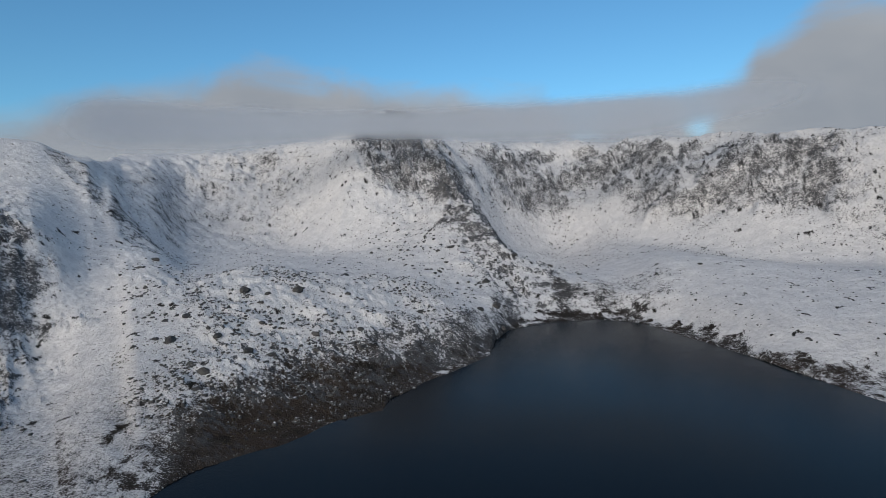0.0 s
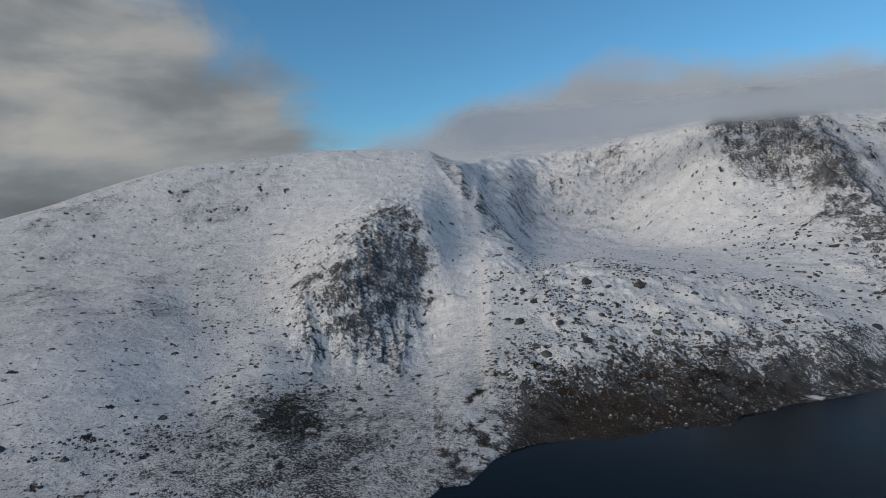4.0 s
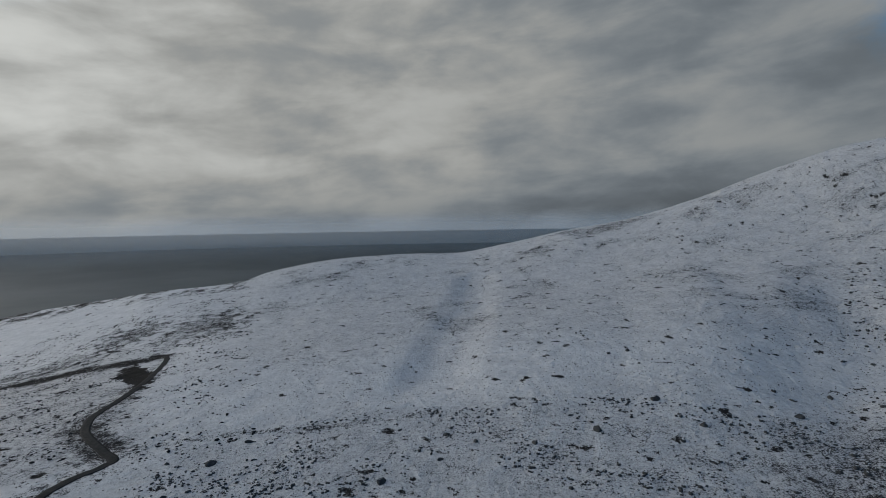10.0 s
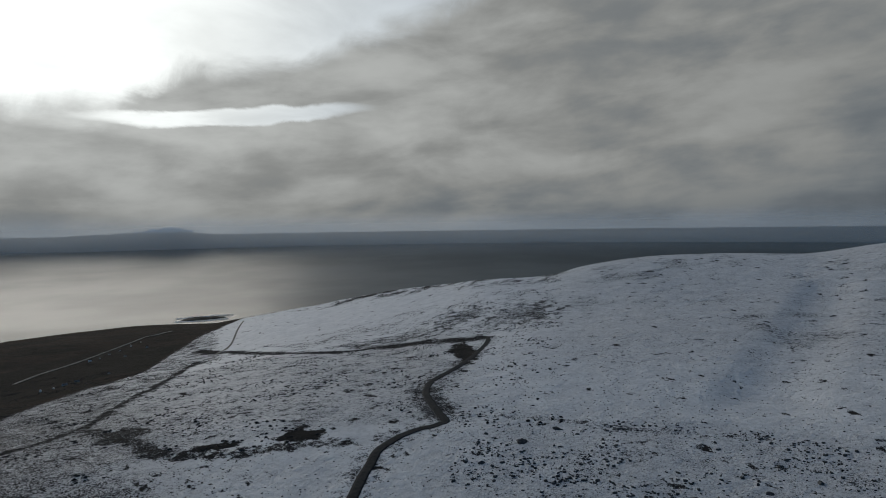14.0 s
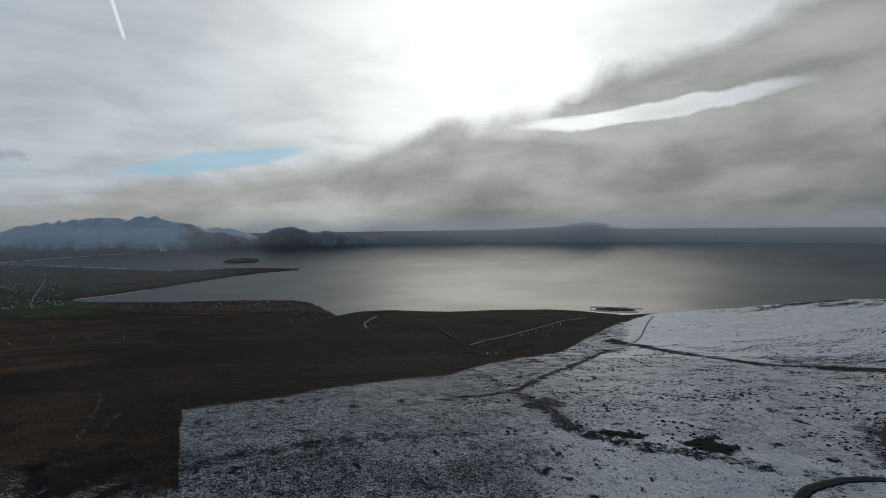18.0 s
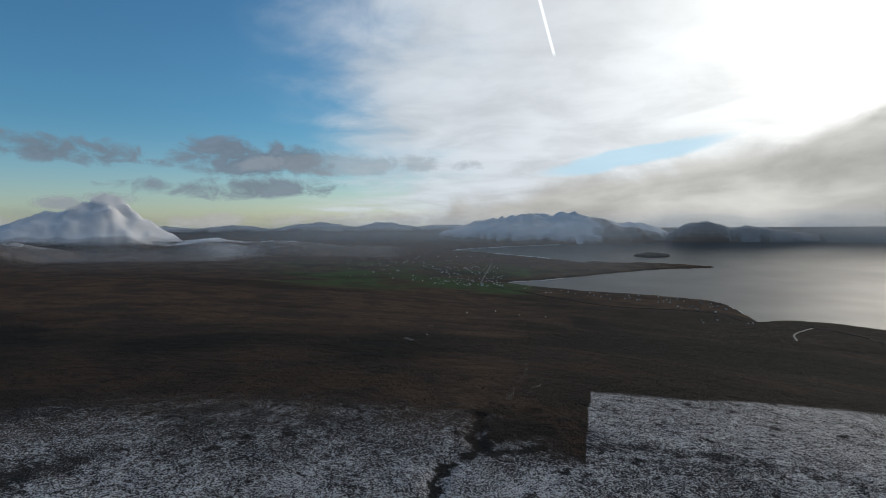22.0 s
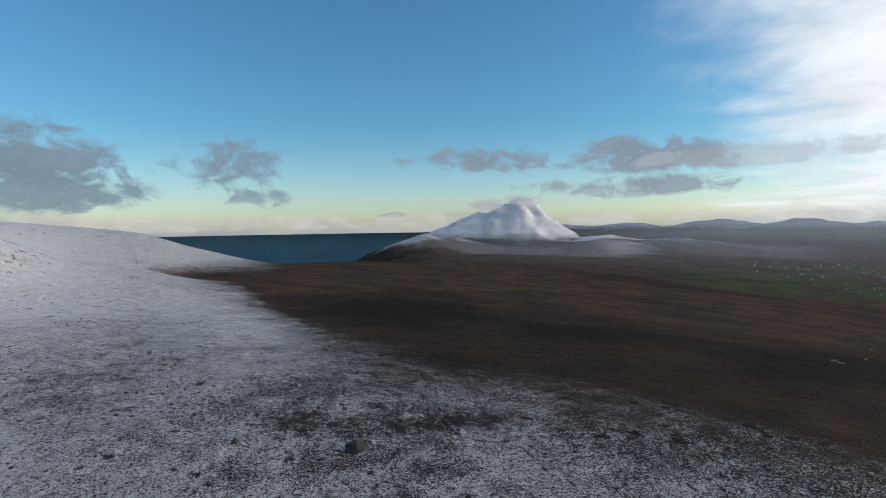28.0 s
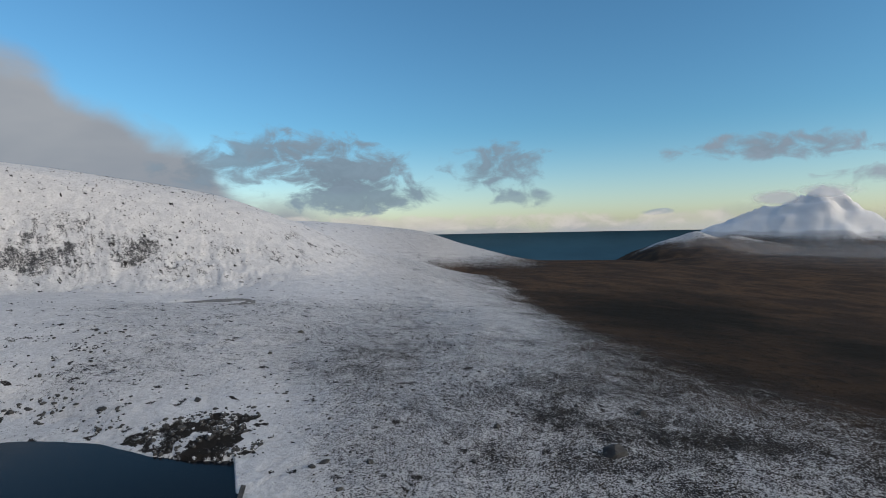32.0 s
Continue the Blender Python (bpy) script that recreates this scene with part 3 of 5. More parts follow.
def perlin(x, y):
    xi, yi = np.floor(x).astype(int), np.floor(y).astype(int)
    xf, yf = x - xi, y - yi
    u, v = xf * xf * xf * (xf * (xf * 6 - 15) + 10), yf * yf * yf * (yf * (yf * 6 - 15) + 10)

    def g(i, j):
        a = _grad[_perm[(_perm[(xi + i) & 511] + yi + j) & 511]]
        return np.cos(a) * (xf - i) + np.sin(a) * (yf - j)
    return ((g(0, 0) * (1 - u) + g(1, 0) * u) * (1 - v) + (g(0, 1) * (1 - u) + g(1, 1) * u) * v) * 1.5


def fbm(x, y, size, octaves=5, rough=0.5, ridged=False):
    s, a, tot = 0.0, 1.0, 0.0
    for k in range(octaves):
        n = perlin(x / size * 2 ** k + 17.3 * k, y / size * 2 ** k - 9.1 * k)
        s, tot, a = s + a * ((1 - 2 * np.abs(n)) if ridged else n), tot + a, a * rough
    return s / tot


def smooth(v, lo, hi):
    t = np.clip((v - lo) / (hi - lo), 0, 1)
    return t * t * (3 - 2 * t)


def slopes(x, y):
    """Monotone tangents along the last axis."""
    h, d = np.diff(x, axis=-1), np.diff(y, axis=-1) / np.diff(x, axis=-1)
    m = np.zeros_like(y)
    w1, w2 = 2 * h[..., 1:] + h[..., :-1], h[..., 1:] + 2 * h[..., :-1]
    same = d[..., 1:] * d[..., :-1] > 0
    with np.errstate(divide="ignore", invalid="ignore"):
        m[..., 1:-1] = np.where(same, (w1 + w2) / (w1 / d[..., :-1] + w2 / d[..., 1:]), 0)
    m[..., 0], m[..., -1] = d[..., 0], d[..., -1]
    return m


def round_line(values, bearing):
    """A plan line's value at any bearing, smooth all round."""
    b = np.array(BEARINGS, float)
    v = np.array(values, float)
    b, v = np.concatenate([b[-3:] - 360, b, b[:3] + 360]), np.concatenate([v[-3:], v, v[:3]])
    m = slopes(b, v)
    i = np.clip(np.searchsorted(b, bearing) - 1, 0, len(b) - 2)
    h = b[i + 1] - b[i]
    t = (bearing - b[i]) / h
    return (1 + 2 * t) * (1 - t) ** 2 * v[i] + t * (1 - t) ** 2 * h * m[i] + t * t * (3 - 2 * t) * v[i + 1] + t * t * (t - 1) * h * m[i + 1]


def draw_in(r):
    """Distances past 2.5 km are drawn in, along the sight line, so that the far coast stays within the camera's reach."""
    r = np.asarray(r, float)
    return np.where(r < 2500, r, 2500 + 2350 * (1 - np.exp(-np.maximum(r - 2500, 0) / 2350)))


def bend(bearing, r, z):
    k = draw_in(r) / r
    a = np.radians(bearing)
    return np.stack([-np.sin(a) * r * k, np.cos(a) * r * k, EYE_Z + (z - EYE_Z) * k], -1)


def inside(b, r, poly):
    hit = np.zeros(b.shape, bool)
    n = len(poly)
    for i in range(n):
        (b1, r1), (b2, r2) = poly[i], poly[(i + 1) % n]
        if b1 == b2:
            continue
        c = (b > min(b1, b2)) & (b <= max(b1, b2))
        hit ^= c & (r < r1 + (b - b1) / (b2 - b1) * (r2 - r1))
    return hit


def peak(b, r, bc, rc, height, wb, wr, power=1.0):
    """A far mountain's rise at a bearing and distance; wb is its half width in degrees, wr in metres."""
    q = np.hypot((b - bc) / wb, (r - rc) / wr)
    return height * np.clip(1 - q, 0, 1) ** power


def flat(line):
    p = np.array(line, float)
    a = np.radians(p[:, 0])
    return np.stack([-np.sin(a) * p[:, 1], np.cos(a) * p[:, 1]], -1)


def rounded(pts, per=8):
    """A smooth line through plan points."""
    p = np.concatenate([2 * pts[:1] - pts[1:2], pts, 2 * pts[-1:] - pts[-2:-1]])
    out = []
    for i in range(1, len(p) - 2):
        for t in np.arange(per) / per:
            out.append(0.5 * (2 * p[i] + (p[i + 1] - p[i - 1]) * t + (2 * p[i - 1] - 5 * p[i] + 4 * p[i + 1] - p[i + 2]) * t ** 2 + (3 * p[i] - p[i - 1] - 3 * p[i + 1] + p[i + 2]) * t ** 3))
    return np.array(out + [pts[-1]])


def strip(x, y, line, reach):
    """Distance from a plan line, up to a reach."""
    p = flat(line)
    d = np.full(x.shape, float(reach))
    box = (x > p[:, 0].min() - reach) & (x < p[:, 0].max() + reach) & (y > p[:, 1].min() - reach) & (y < p[:, 1].max() + reach)
    if box.any():
        q = np.stack([x[box], y[box]], -1)
        best = np.full(len(q), float(reach))
        for u, v in zip(p[:-1], p[1:]):
            w = v - u
            k = np.clip(((q - u) @ w) / (w @ w), 0, 1)
            best = np.minimum(best, np.hypot(*(q - u - k[:, None] * w).T))
        d[box] = best
    return d


def strip_side(x, y, line, reach):
    """Distance from a plan line and, softly, whether a point lies on its eastern side."""
    p = flat(line)
    best, side = np.full(x.shape, float(reach)), np.zeros(x.shape)
    for u, v in zip(p[:-1], p[1:]):
        w = v - u
        dx, dy = x - u[0], y - u[1]
        k = np.clip((dx * w[0] + dy * w[1]) / (w @ w), 0, 1)
        d = np.hypot(dx - k * w[0], dy - k * w[1])
        near = d < best
        cross = (w[0] * dy - w[1] * dx) / np.hypot(*w)
        best, side = np.where(near, d, best), np.where(near, smooth(cross, -6, 10), side)
    return best, side


def win(v, lo, hi, s):
    return smooth(v, lo - s, lo + s) * (1 - smooth(v, hi - s, hi + s))


def lay_of_land(b, r):
    """Heights and covers at arrays of bearing and distance."""
    a = np.radians(b)
    x, y = -np.sin(a) * r, np.cos(a) * r
    bm = b % 360
    b1 = bm[0] if bm.ndim > 1 else bm
    lines = [(FOOT_R, FOOT_Z), (SLOPE_R, SLOPE_Z), (BROW_R, BROW_Z), (FLANK_R, FLANK_Z), (CREST_R, CREST_Z), (DIP_R, DIP_Z), (BACK_R, BACK_Z)]
    R = [np.full(b1.shape, 60.0), np.full(b1.shape, 140.0)] + [round_line(p, b1) for p, _ in lines]
    foot = round_line(FOOT_Z, b1)
    lake1 = smooth(np.abs((b1 + 12.5 + 180) % 360 - 180), 50.0, 46.5)
    near = foot - 2.0 + (-4.0 - foot) * smooth(lake1, 0.0, 1.0)
    Z = [near, near] + [round_line(p, b1) for _, p in lines]
    # low plain to the east, and the sea floor elsewhere
    plain = np.interp(b1, [0, 180, 184, 205, 213, 225, 240, 252, 256, 260, 262, 360], [-240, -240, -209, -207, -190, -150, -118, -95, -120, -200, -240, -240])
    R += [R[-1] + 900, np.full(b1.shape, 60000.0)]
    Z += [plain, plain]
    R, Z = np.stack(R, -1), np.stack(Z, -1)
    M = slopes(R, Z)
    if b.ndim > 1:
        z = np.empty(b.shape)
        for j in range(b.shape[1]):
            z[:, j] = hermite(R[j], Z[j], M[j], r[:, j])
    else:
        z = np.array([hermite(R[j], Z[j], M[j], r[j:j + 1])[0] for j in range(len(b1))])
    lake = smooth(np.abs((bm + 12.5 + 180) % 360 - 180), 51.0, 45.5) * (r < 480)
    base = z
    sb = (bm + 180) % 360 - 180
    foot_r, slope_r, brow_r, flank_r, crest_r = (round_line(p, b1) for p in (FOOT_R, SLOPE_R, BROW_R, FLANK_R, CREST_R))
    u = (r - flank_r) / (crest_r - flank_r)
    big = fbm(x, y, 190, 4, 0.5)
    rid = fbm(x + 60 * big, y - 40 * big, 80, 6, 0.55, True)
    fine = fbm(x, y, 26, 5, 0.55)
    arete = fbm(x + 45 * big + 900, y + 30 * big, 210, 5, 0.52, True)
    gul = fbm(bm * 8.0 + 9 * big + 4 * fine, r * 0.16 + 6 * fine, 22, 5, 0.6, True)
    # rocky places
    el = np.degrees(np.arctan2(z - EYE_Z, r))
    crag = sum(inside(sb + 1.3 * math.cos(k) + 3.5 * fine + 1.0 * big, el + 1.2 * math.sin(k) + 4.5 * fine + 1.5 * big, CRAG) for k in range(6)) / 6.0
    off_brink, brink_side = strip_side(x, y, BRINK, 170)
    edge = smooth(off_brink + 40 * fine + 20 * big, 75, 25) * brink_side * smooth(r, 470, 560)
    horn = sum(inside(sb + 0.8 * math.cos(k) + 1.8 * fine, el + 0.7 * math.sin(k) + 1.8 * fine, HORN) for k in range(6)) / 6.0
    ribs = win(sb + 2 * big, 7, 26, 3) * win(el + 1.5 * big, 3.0, 7.5, 1.2) * (r > 800)
    wx, wy = x + 22 * big + 16 * fine, y - 18 * big + 16 * fine
    spur = smooth(strip(wx, wy, SPUR, 90), 88, 20)
    wall = win(sb, -38, -3, 4) * win(u + 0.2 * big, 0.32, 1.05, 0.15)
    face = win(bm, 291, 323, 4) * win(u + 0.15 * big, 0.04, 0.50, 0.10)
    west = win(sb + 9 * big + 3 * fine, -3, 29, 5) * win(r, foot_r * 1.04, brow_r * 1.12, 22)
    rubble = win(bm + 3 * fine, 45, 57, 2.5) * win(r + 20 * fine, 205, 285, 14)
    gully = win(sb, 14, 33, 4) * win(r, 700, 1200, 80)
    back, east = strip_side(wx, wy, SPUR, 700)
    z = z + (30 * np.clip(1 - back / (150 - 60 * east), 0, 1) ** 1.2 + 5 * np.clip(1 - back / 60, 0, 1)) * (1 - smooth(r, 1060, 1150)) * smooth(r, 450, 680)
    z = z - 26 * win(sb, -15, -5, 3) * win(r, 640, 1020, 110) * east
    z = z - 5 * win(sb, 13, 27, 4) * win(r, 620, 1050, 90)
    z = z + 26 * np.clip(1 - strip(x, y, RIB, 120) / 95, 0, 1) ** 1.3 * (1 - smooth(r, 1040, 1120)) * smooth(r, 660, 800)
    # the plateau breaks off towards the back hollow
    z = z - 5 * smooth(off_brink, 0, 60) * (1 - smooth(off_brink, 90, 168)) * brink_side * smooth(r, 450, 560)
    off = smooth(r - foot_r, 2, 60)
    z = z + crag * (5 * (gul - 0.3) + 9 * (rid - 0.3)) + edge * 6 * (rid - 0.3) + horn * (12 * (rid - 0.35) + 10 * (gul - 0.4)) + ribs * (9 * (rid - 0.35) + 7 * (gul - 0.4)) + win(sb, -3, 26, 4) * win(r, 820, 1040, 80) * 24 * (arete - 0.50)
    z = z + off * spur * 9 * (rid - 0.05) + wall * (13 * (rid - 0.4) + 7 * (gul - 0.4) + 22 * (arete - 0.55) * (1 - smooth(u, 0.7, 1.0))) + face * (5 * (rid - 0.35) + 4 * (gul - 0.4)) + gully * 6 * (rid - 0.4)
    strata = fbm((0.8 * sb - el) * 2.4, (-sb - 0.8 * el) * 0.75, 1.0, 4, 0.55)
    z = z + off * west * (6.0 * (rid - 0.35) + 2.5 * fine + 1.2 * strata) + rubble * 1.6 * rid
    soft = fbm(x, y, 260, 4, 0.45)
    roll = smooth(r, 190, 600) * np.clip(r / 800, 0, 1.5) * (1 - smooth(r, 2200, 3200))
    z = z + roll * (1 - smooth(u, 0.75, 1.0) * 0.7) * (4.5 * soft + 0.8 * fine + 1.6 * rid * smooth(base, 20, 90))
    z = z + 0.5 * fine * smooth(r, 150, 260) + 0.30 * fbm(x, y, 7, 3, 0.5)
    # shallow gullies on the southern hillside, the burn and the ditch
    z = z - 4.0 * smooth(strip(x, y, [(93.0, 640), (93.4, 520), (95.0, 400), (96.5, 320), (98.0, 262)], 34), 32, 3) * smooth(r, 250, 300)
    z = z - 1.6 * smooth(strip(x, y, [(69.5, 560), (66.5, 430), (64.0, 330), (62.0, 280)], 30), 28, 3) - 1.6 * smooth(strip(x, y, [(60.0, 470), (57.5, 370), (57.0, 300)], 26), 24, 3)
    z = z - 1.3 * smooth(strip(x, y, BURN, 9), 6, 1.0) * (r < 245) - 1.0 * smooth(strip(x, y, DITCH, 9), 8, 1)
    # a level hollow for the tarn under the corrie face
    z = z + (TARN_Z - 0.8 - z) * smooth(np.hypot((bm - 300.9) / 3.3, (r - 574 - 6 * fine) / 15), 1.15, 0.85)
    # far mountains
    rough = fbm(x, y, 900, 6, 0.5, True)
    wave = fbm(bm * 60, r * 0.2, 120, 4, 0.5)
    far = np.zeros_like(z)
    bj, rj = bm + 0.5 * wave, r * (1 + 0.02 * wave)
    m_far = smooth(r, 2600, 3400)
    for bc, rc, hh, wb, wr, pw in (
            (242.6, 6600, 560, 6.5, 1700, 1.0), (244.2, 6650, 520, 6.5, 1700, 1.0), (246.0, 6700, 400, 8.5, 1700, 1.0), (238.5, 6000, 120, 5.0, 1200, 1.0),
            (253.2, 4300, 128, 6.5, 900, 0.85), (250.0, 4700, 95, 6.0, 900, 0.9), (234.0, 5600, 120, 6.0, 1300, 0.9), (228.0, 5600, 95, 9.0, 1200, 0.8),
            (198.3, 10500, 505, 7.5, 2600, 0.5), (201.8, 10700, 520, 7.5, 2600, 0.45), (205.8, 11500, 420, 6.0, 2600, 0.6), (192.0, 11500, 330, 4.0, 2600, 0.6),
            (193.8, 8800, 300, 2.2, 600, 0.7), (191.8, 8700, 270, 1.8, 500, 0.7), (185.5, 9400, 330, 3.2, 700, 0.35), (181.5, 9500, 280, 3.6, 600, 0.4), (178.5, 9700, 200, 2.8, 600, 0.5)):
        far = np.maximum(far, peak(bj, rj, bc, rc, hh, wb, wr, pw))
    for bc, rc, hh, w in ((232, 23000, 330, 5), (224, 24000, 420, 6), (217, 25000, 470, 5), (211, 26000, 330, 5), (238, 22000, 250, 5)):
        far = np.maximum(far, peak(bj, rj, bc, rc, hh, w, 4000, 0.8))
    crease = fbm(x + 400, y, 260, 4, 0.55, True)
    far = m_far * far * (0.72 + 0.30 * rough + 0.16 * crease)
    z = z + far
    # sea and bays
    jag = 1 + 0.010 * fbm(bm * 30, r * 0.05, 40, 4, 0.6)
    bay = inside(bm, r * jag, BAY) & (r > 1000)
    north = inside(bm, r * jag, NORTH)
    z = np.where(bay, np.minimum(z, SEA_Z - 6), z)
    z = np.where(north, SEA_Z - 8, z)
    shore_land = (r > 2000) & ~bay & ~north & (bm > 181) & (bm < 258)
    z = np.where(shore_land, np.maximum(z, SEA_Z + 5 + 3 * fine), z)
    # keep the corrie lake's basin
    shore = np.interp(sb, *np.array(SHORE).T)
    ramp_ = (r - shore - 7 * fbm(x, y, 55, 4, 0.5)) * 0.30
    held = np.where(ramp_ < 0, np.clip(ramp_, -2.5, 0), np.maximum(z, np.minimum(ramp_, 0.5 + 0.02 * np.maximum(r - shore, 0))))
    z = np.where(lake > 0.5, held, z)
    return dict(x=x, y=y, z=z, b=bm, sb=sb, u=u, big=big, rid=rid, fine=fine, gul=gul, lake=lake, shore=shore, base=base, bay=bay, far=far,
                rocky=(crag, edge, np.maximum(horn, 0.45 * ribs), spur, wall, face, west, rubble, gully), strata=strata)


def hermite(R, Z, M, r):
    i = np.clip(np.searchsorted(R, r) - 1, 0, len(R) - 2)
    h = R[i + 1] - R[i]
    t = np.clip((r - R[i]) / h, 0, 1)
    return (1 + 2 * t) * (1 - t) ** 2 * Z[i] + t * (1 - t) ** 2 * h * M[i] + t * t * (3 - 2 * t) * Z[i + 1] + t * t * (t - 1) * h * M[i + 1]


def sheet_mesh(name, pts, closed, attributes=()):
    """A mesh from a grid of points (rows outward, columns round)."""
    nr, nc = pts.shape[:2]
    me = bpy.data.meshes.new(name)
    i = np.arange(nr - 1)[:, None] * nc
    j = np.arange(nc if closed else nc - 1)[None, :]
    k = (j + 1) % nc
    quads = np.stack([i + j, i + nc + j, i + nc + k, i + k], -1).reshape(-1, 4)
    me.vertices.add(nr * nc)
    me.vertices.foreach_set("co", pts.reshape(-1).astype(np.float32))
    me.loops.add(len(quads) * 4)
    me.loops.foreach_set("vertex_index", quads.reshape(-1).astype(np.int32))
    me.polygons.add(len(quads))
    me.polygons.foreach_set("loop_start", (np.arange(len(quads)) * 4).astype(np.int32))
    me.polygons.foreach_set("use_smooth", np.ones(len(quads), bool))
    me.update(calc_edges=True)
    for an, arr in attributes:
        at = me.attributes.new(an, "FLOAT_COLOR", "POINT")
        at.data.foreach_set("color", np.concatenate([arr, np.ones(arr.shape[:2] + (1,))], -1).reshape(-1).astype(np.float32))
    return me


COLUMN_B = np.concatenate([np.arange(0, 70, 0.125), np.arange(70, 296, 0.24), np.arange(296, 359.95, 0.125)])
COLUMNS = len(COLUMN_B)
rows_near = 110 * np.exp(np.arange(0, math.log(2600 / 110), 0.0066))
rows_far = 300 / np.tan(np.radians(np.linspace(6.5, 0.56, 110)))
ROWS = np.concatenate([rows_near, rows_far[rows_far > rows_near[-1] + 20]])
grid_b, grid_r = np.meshgrid(COLUMN_B, ROWS)
L = lay_of_land(grid_b, grid_r)


def covers(L, r):
    b, z, x, y, sb, u, rid, gul, big, fine = (L[k] for k in ("b", "z", "x", "y", "sb", "u", "rid", "gul", "big", "fine"))
    dzr = np.gradient(z, axis=0) / np.gradient(r, axis=0)
    dzb = np.gradient(z, axis=1) / (r * np.radians(np.gradient(COLUMN_B))[None, :])
    steep = np.hypot(dzr, dzb)
    n = fbm(x, y, 60, 5, 0.55)
    n2 = fbm(x + 500, y, 14, 4, 0.6)
    crag, edge, horn, spur, wall, face, west, rubble, gully = L["rocky"]
    n3 = fbm(x, y + 300, 6.5, 3, 0.6)
    nose = win(sb + 3 * n, -9, 8, 2) * win(r + 20 * n, L["shore"], L["shore"] + 95, 18)
    cut = steep + 0.30 * n2 + 0.22 * n3
    streak = fbm(b * 9.0 + 0.05 * r, r * 0.16, 11, 4, 0.6)
    rock = np.maximum.reduce([crag * (0.18 + 0.66 * smooth(cut + 0.4 * gul + 0.7 * n + 0.8 * n3, 0.35, 1.0)), edge * (0.30 + 0.55 * smooth(cut + 0.6 * n + 0.6 * n3, 0.3, 0.8)), 0.85 * horn * smooth(cut + 0.4 * gul + 0.5 * n + 0.6 * n3, 0.3, 1.0), 0.9 * spur * (1 - 0.4 * smooth(r, 800, 950)) * smooth(cut + 0.5 * n + 0.4 * n3, 0.22, 0.7), 0.8 * nose * smooth(cut + 0.5 * n + 0.5 * n3, 0.1, 0.6),
                              0.85 * wall * (1 - smooth(u, 0.78, 0.95)) * smooth(cut + 0.85 * gul + 0.4 * n + 0.3 * n3, 0.80, 1.25), 0.7 * face * smooth(cut + 0.8 * n + 0.7 * n3, 0.5, 0.95), west * smooth(0.3 * rid + 0.95 * L["strata"] + 0.3 * streak + 0.7 * n3 + 0.6 * n2 + 0.4 * n + 0.9 * big + 0.006 * (26 - z), 0.48, 0.80), 0.3 * rubble * smooth(n2 + 0.5 * n, -0.1, 0.5), 0.6 * gully * smooth(cut, 0.5, 1.0)])
    snow = 0.86 + 0.04 * big - 0.05 * n2 - 0.44 * rock
    snow -= 0.10 * smooth(L["base"], 25, 70) * (1 - win(sb, 36, 75, 4)) * smooth(n + 0.6 * n2, -0.1, 0.35)
    snow -= 0.10 * np.maximum.reduce([crag, horn * 0.3, spur * 0.7, west * 0.5, face * 0.6])
    foot_w = win(sb + 6 * n, 28, 62, 6) * (1 - smooth(r + 50 * n, 265, 330))
    snow -= foot_w * (0.05 + 0.09 * smooth(n2 + 0.5 * n, -0.2, 0.4) + 0.12 * smooth(r, 235, 185)) + 0.04 * rubble
    snow -= 0.10 * west * (1 - smooth(z + 10 * n, 6, 30))
    brow1 = win(b, 274, 294, 3) * win(u, 0.45, 1.0, 0.15)
    snow -= brow1 * (0.06 + 0.16 * smooth(n2 + 0.6 * n, -0.1, 0.4))
    # boulder belt and tussocks on the near slopes
    belt = win(b, 38, 128, 8) * (1 - smooth(r + 40 * n, 215, 285))
    snow -= belt * (0.07 + 0.18 * smooth(n2 + 0.4 * n, -0.2, 0.5))
    hill = win(b, 50, 118, 6) * smooth(r, 280, 420)
    snow -= hill * (0.07 + 0.20 * smooth(n + 0.7 * fbm(x, y, 220, 3, 0.5), 0.02, 0.35))
    heath_ = win(b, 158, 292, 6) * (1 - smooth(r, 330, 520))
    snow -= heath_ * (0.15 + 0.27 * smooth(n + 0.6 * n2 + 0.5 * big, -0.2, 0.5)) * np.interp(b, [150, 180, 205, 225, 262, 274, 285, 300], [0.9, 1.0, 1.1, 1.4, 1.35, 1.0, 0.65, 0.55])
    snow -= 0.14 * win(b, 146, 200, 6) * (1 - smooth(r + 8 * n, 226, 240))
    shelf = win(b, 276, 312, 6) * win(r, 300, 560, 40)
    snow -= shelf * (0.08 + 0.18 * smooth(n2 + n, 0.05, 0.6))
    # walled pastures keep an even cover
    keep = smooth(b, 122, 130) * (1 - smooth(b, 160, 173)) * smooth(r, 246, 256) * (1 - smooth(r, 560, 640))
    snow = snow + keep * (0.63 + 0.10 * n2 + 0.06 * n - snow)
    beyond = smooth(b - np.interp(r, [318, 341, 427, 536, 735], [165.5, 162.7, 159.2, 155.7, 150.0]), 0.0, 1.6) * win(b, 145, 180, 3) * smooth(r, 250, 300)
    snow = snow + beyond * (0.50 + 0.14 * n2 + 0.10 * n + 0.10 * n3 - snow)
    field = smooth(b, 158, 176) * (1 - smooth(b, 195.5, 196.1)) * smooth(r, 238, 244)
    snow = snow + field * (0.50 + 0.14 * n2 + 0.10 * n + 0.10 * n3 - snow)
    # rushes and wet ground along dykes, ditch, road and burn
    wet = np.zeros_like(z)
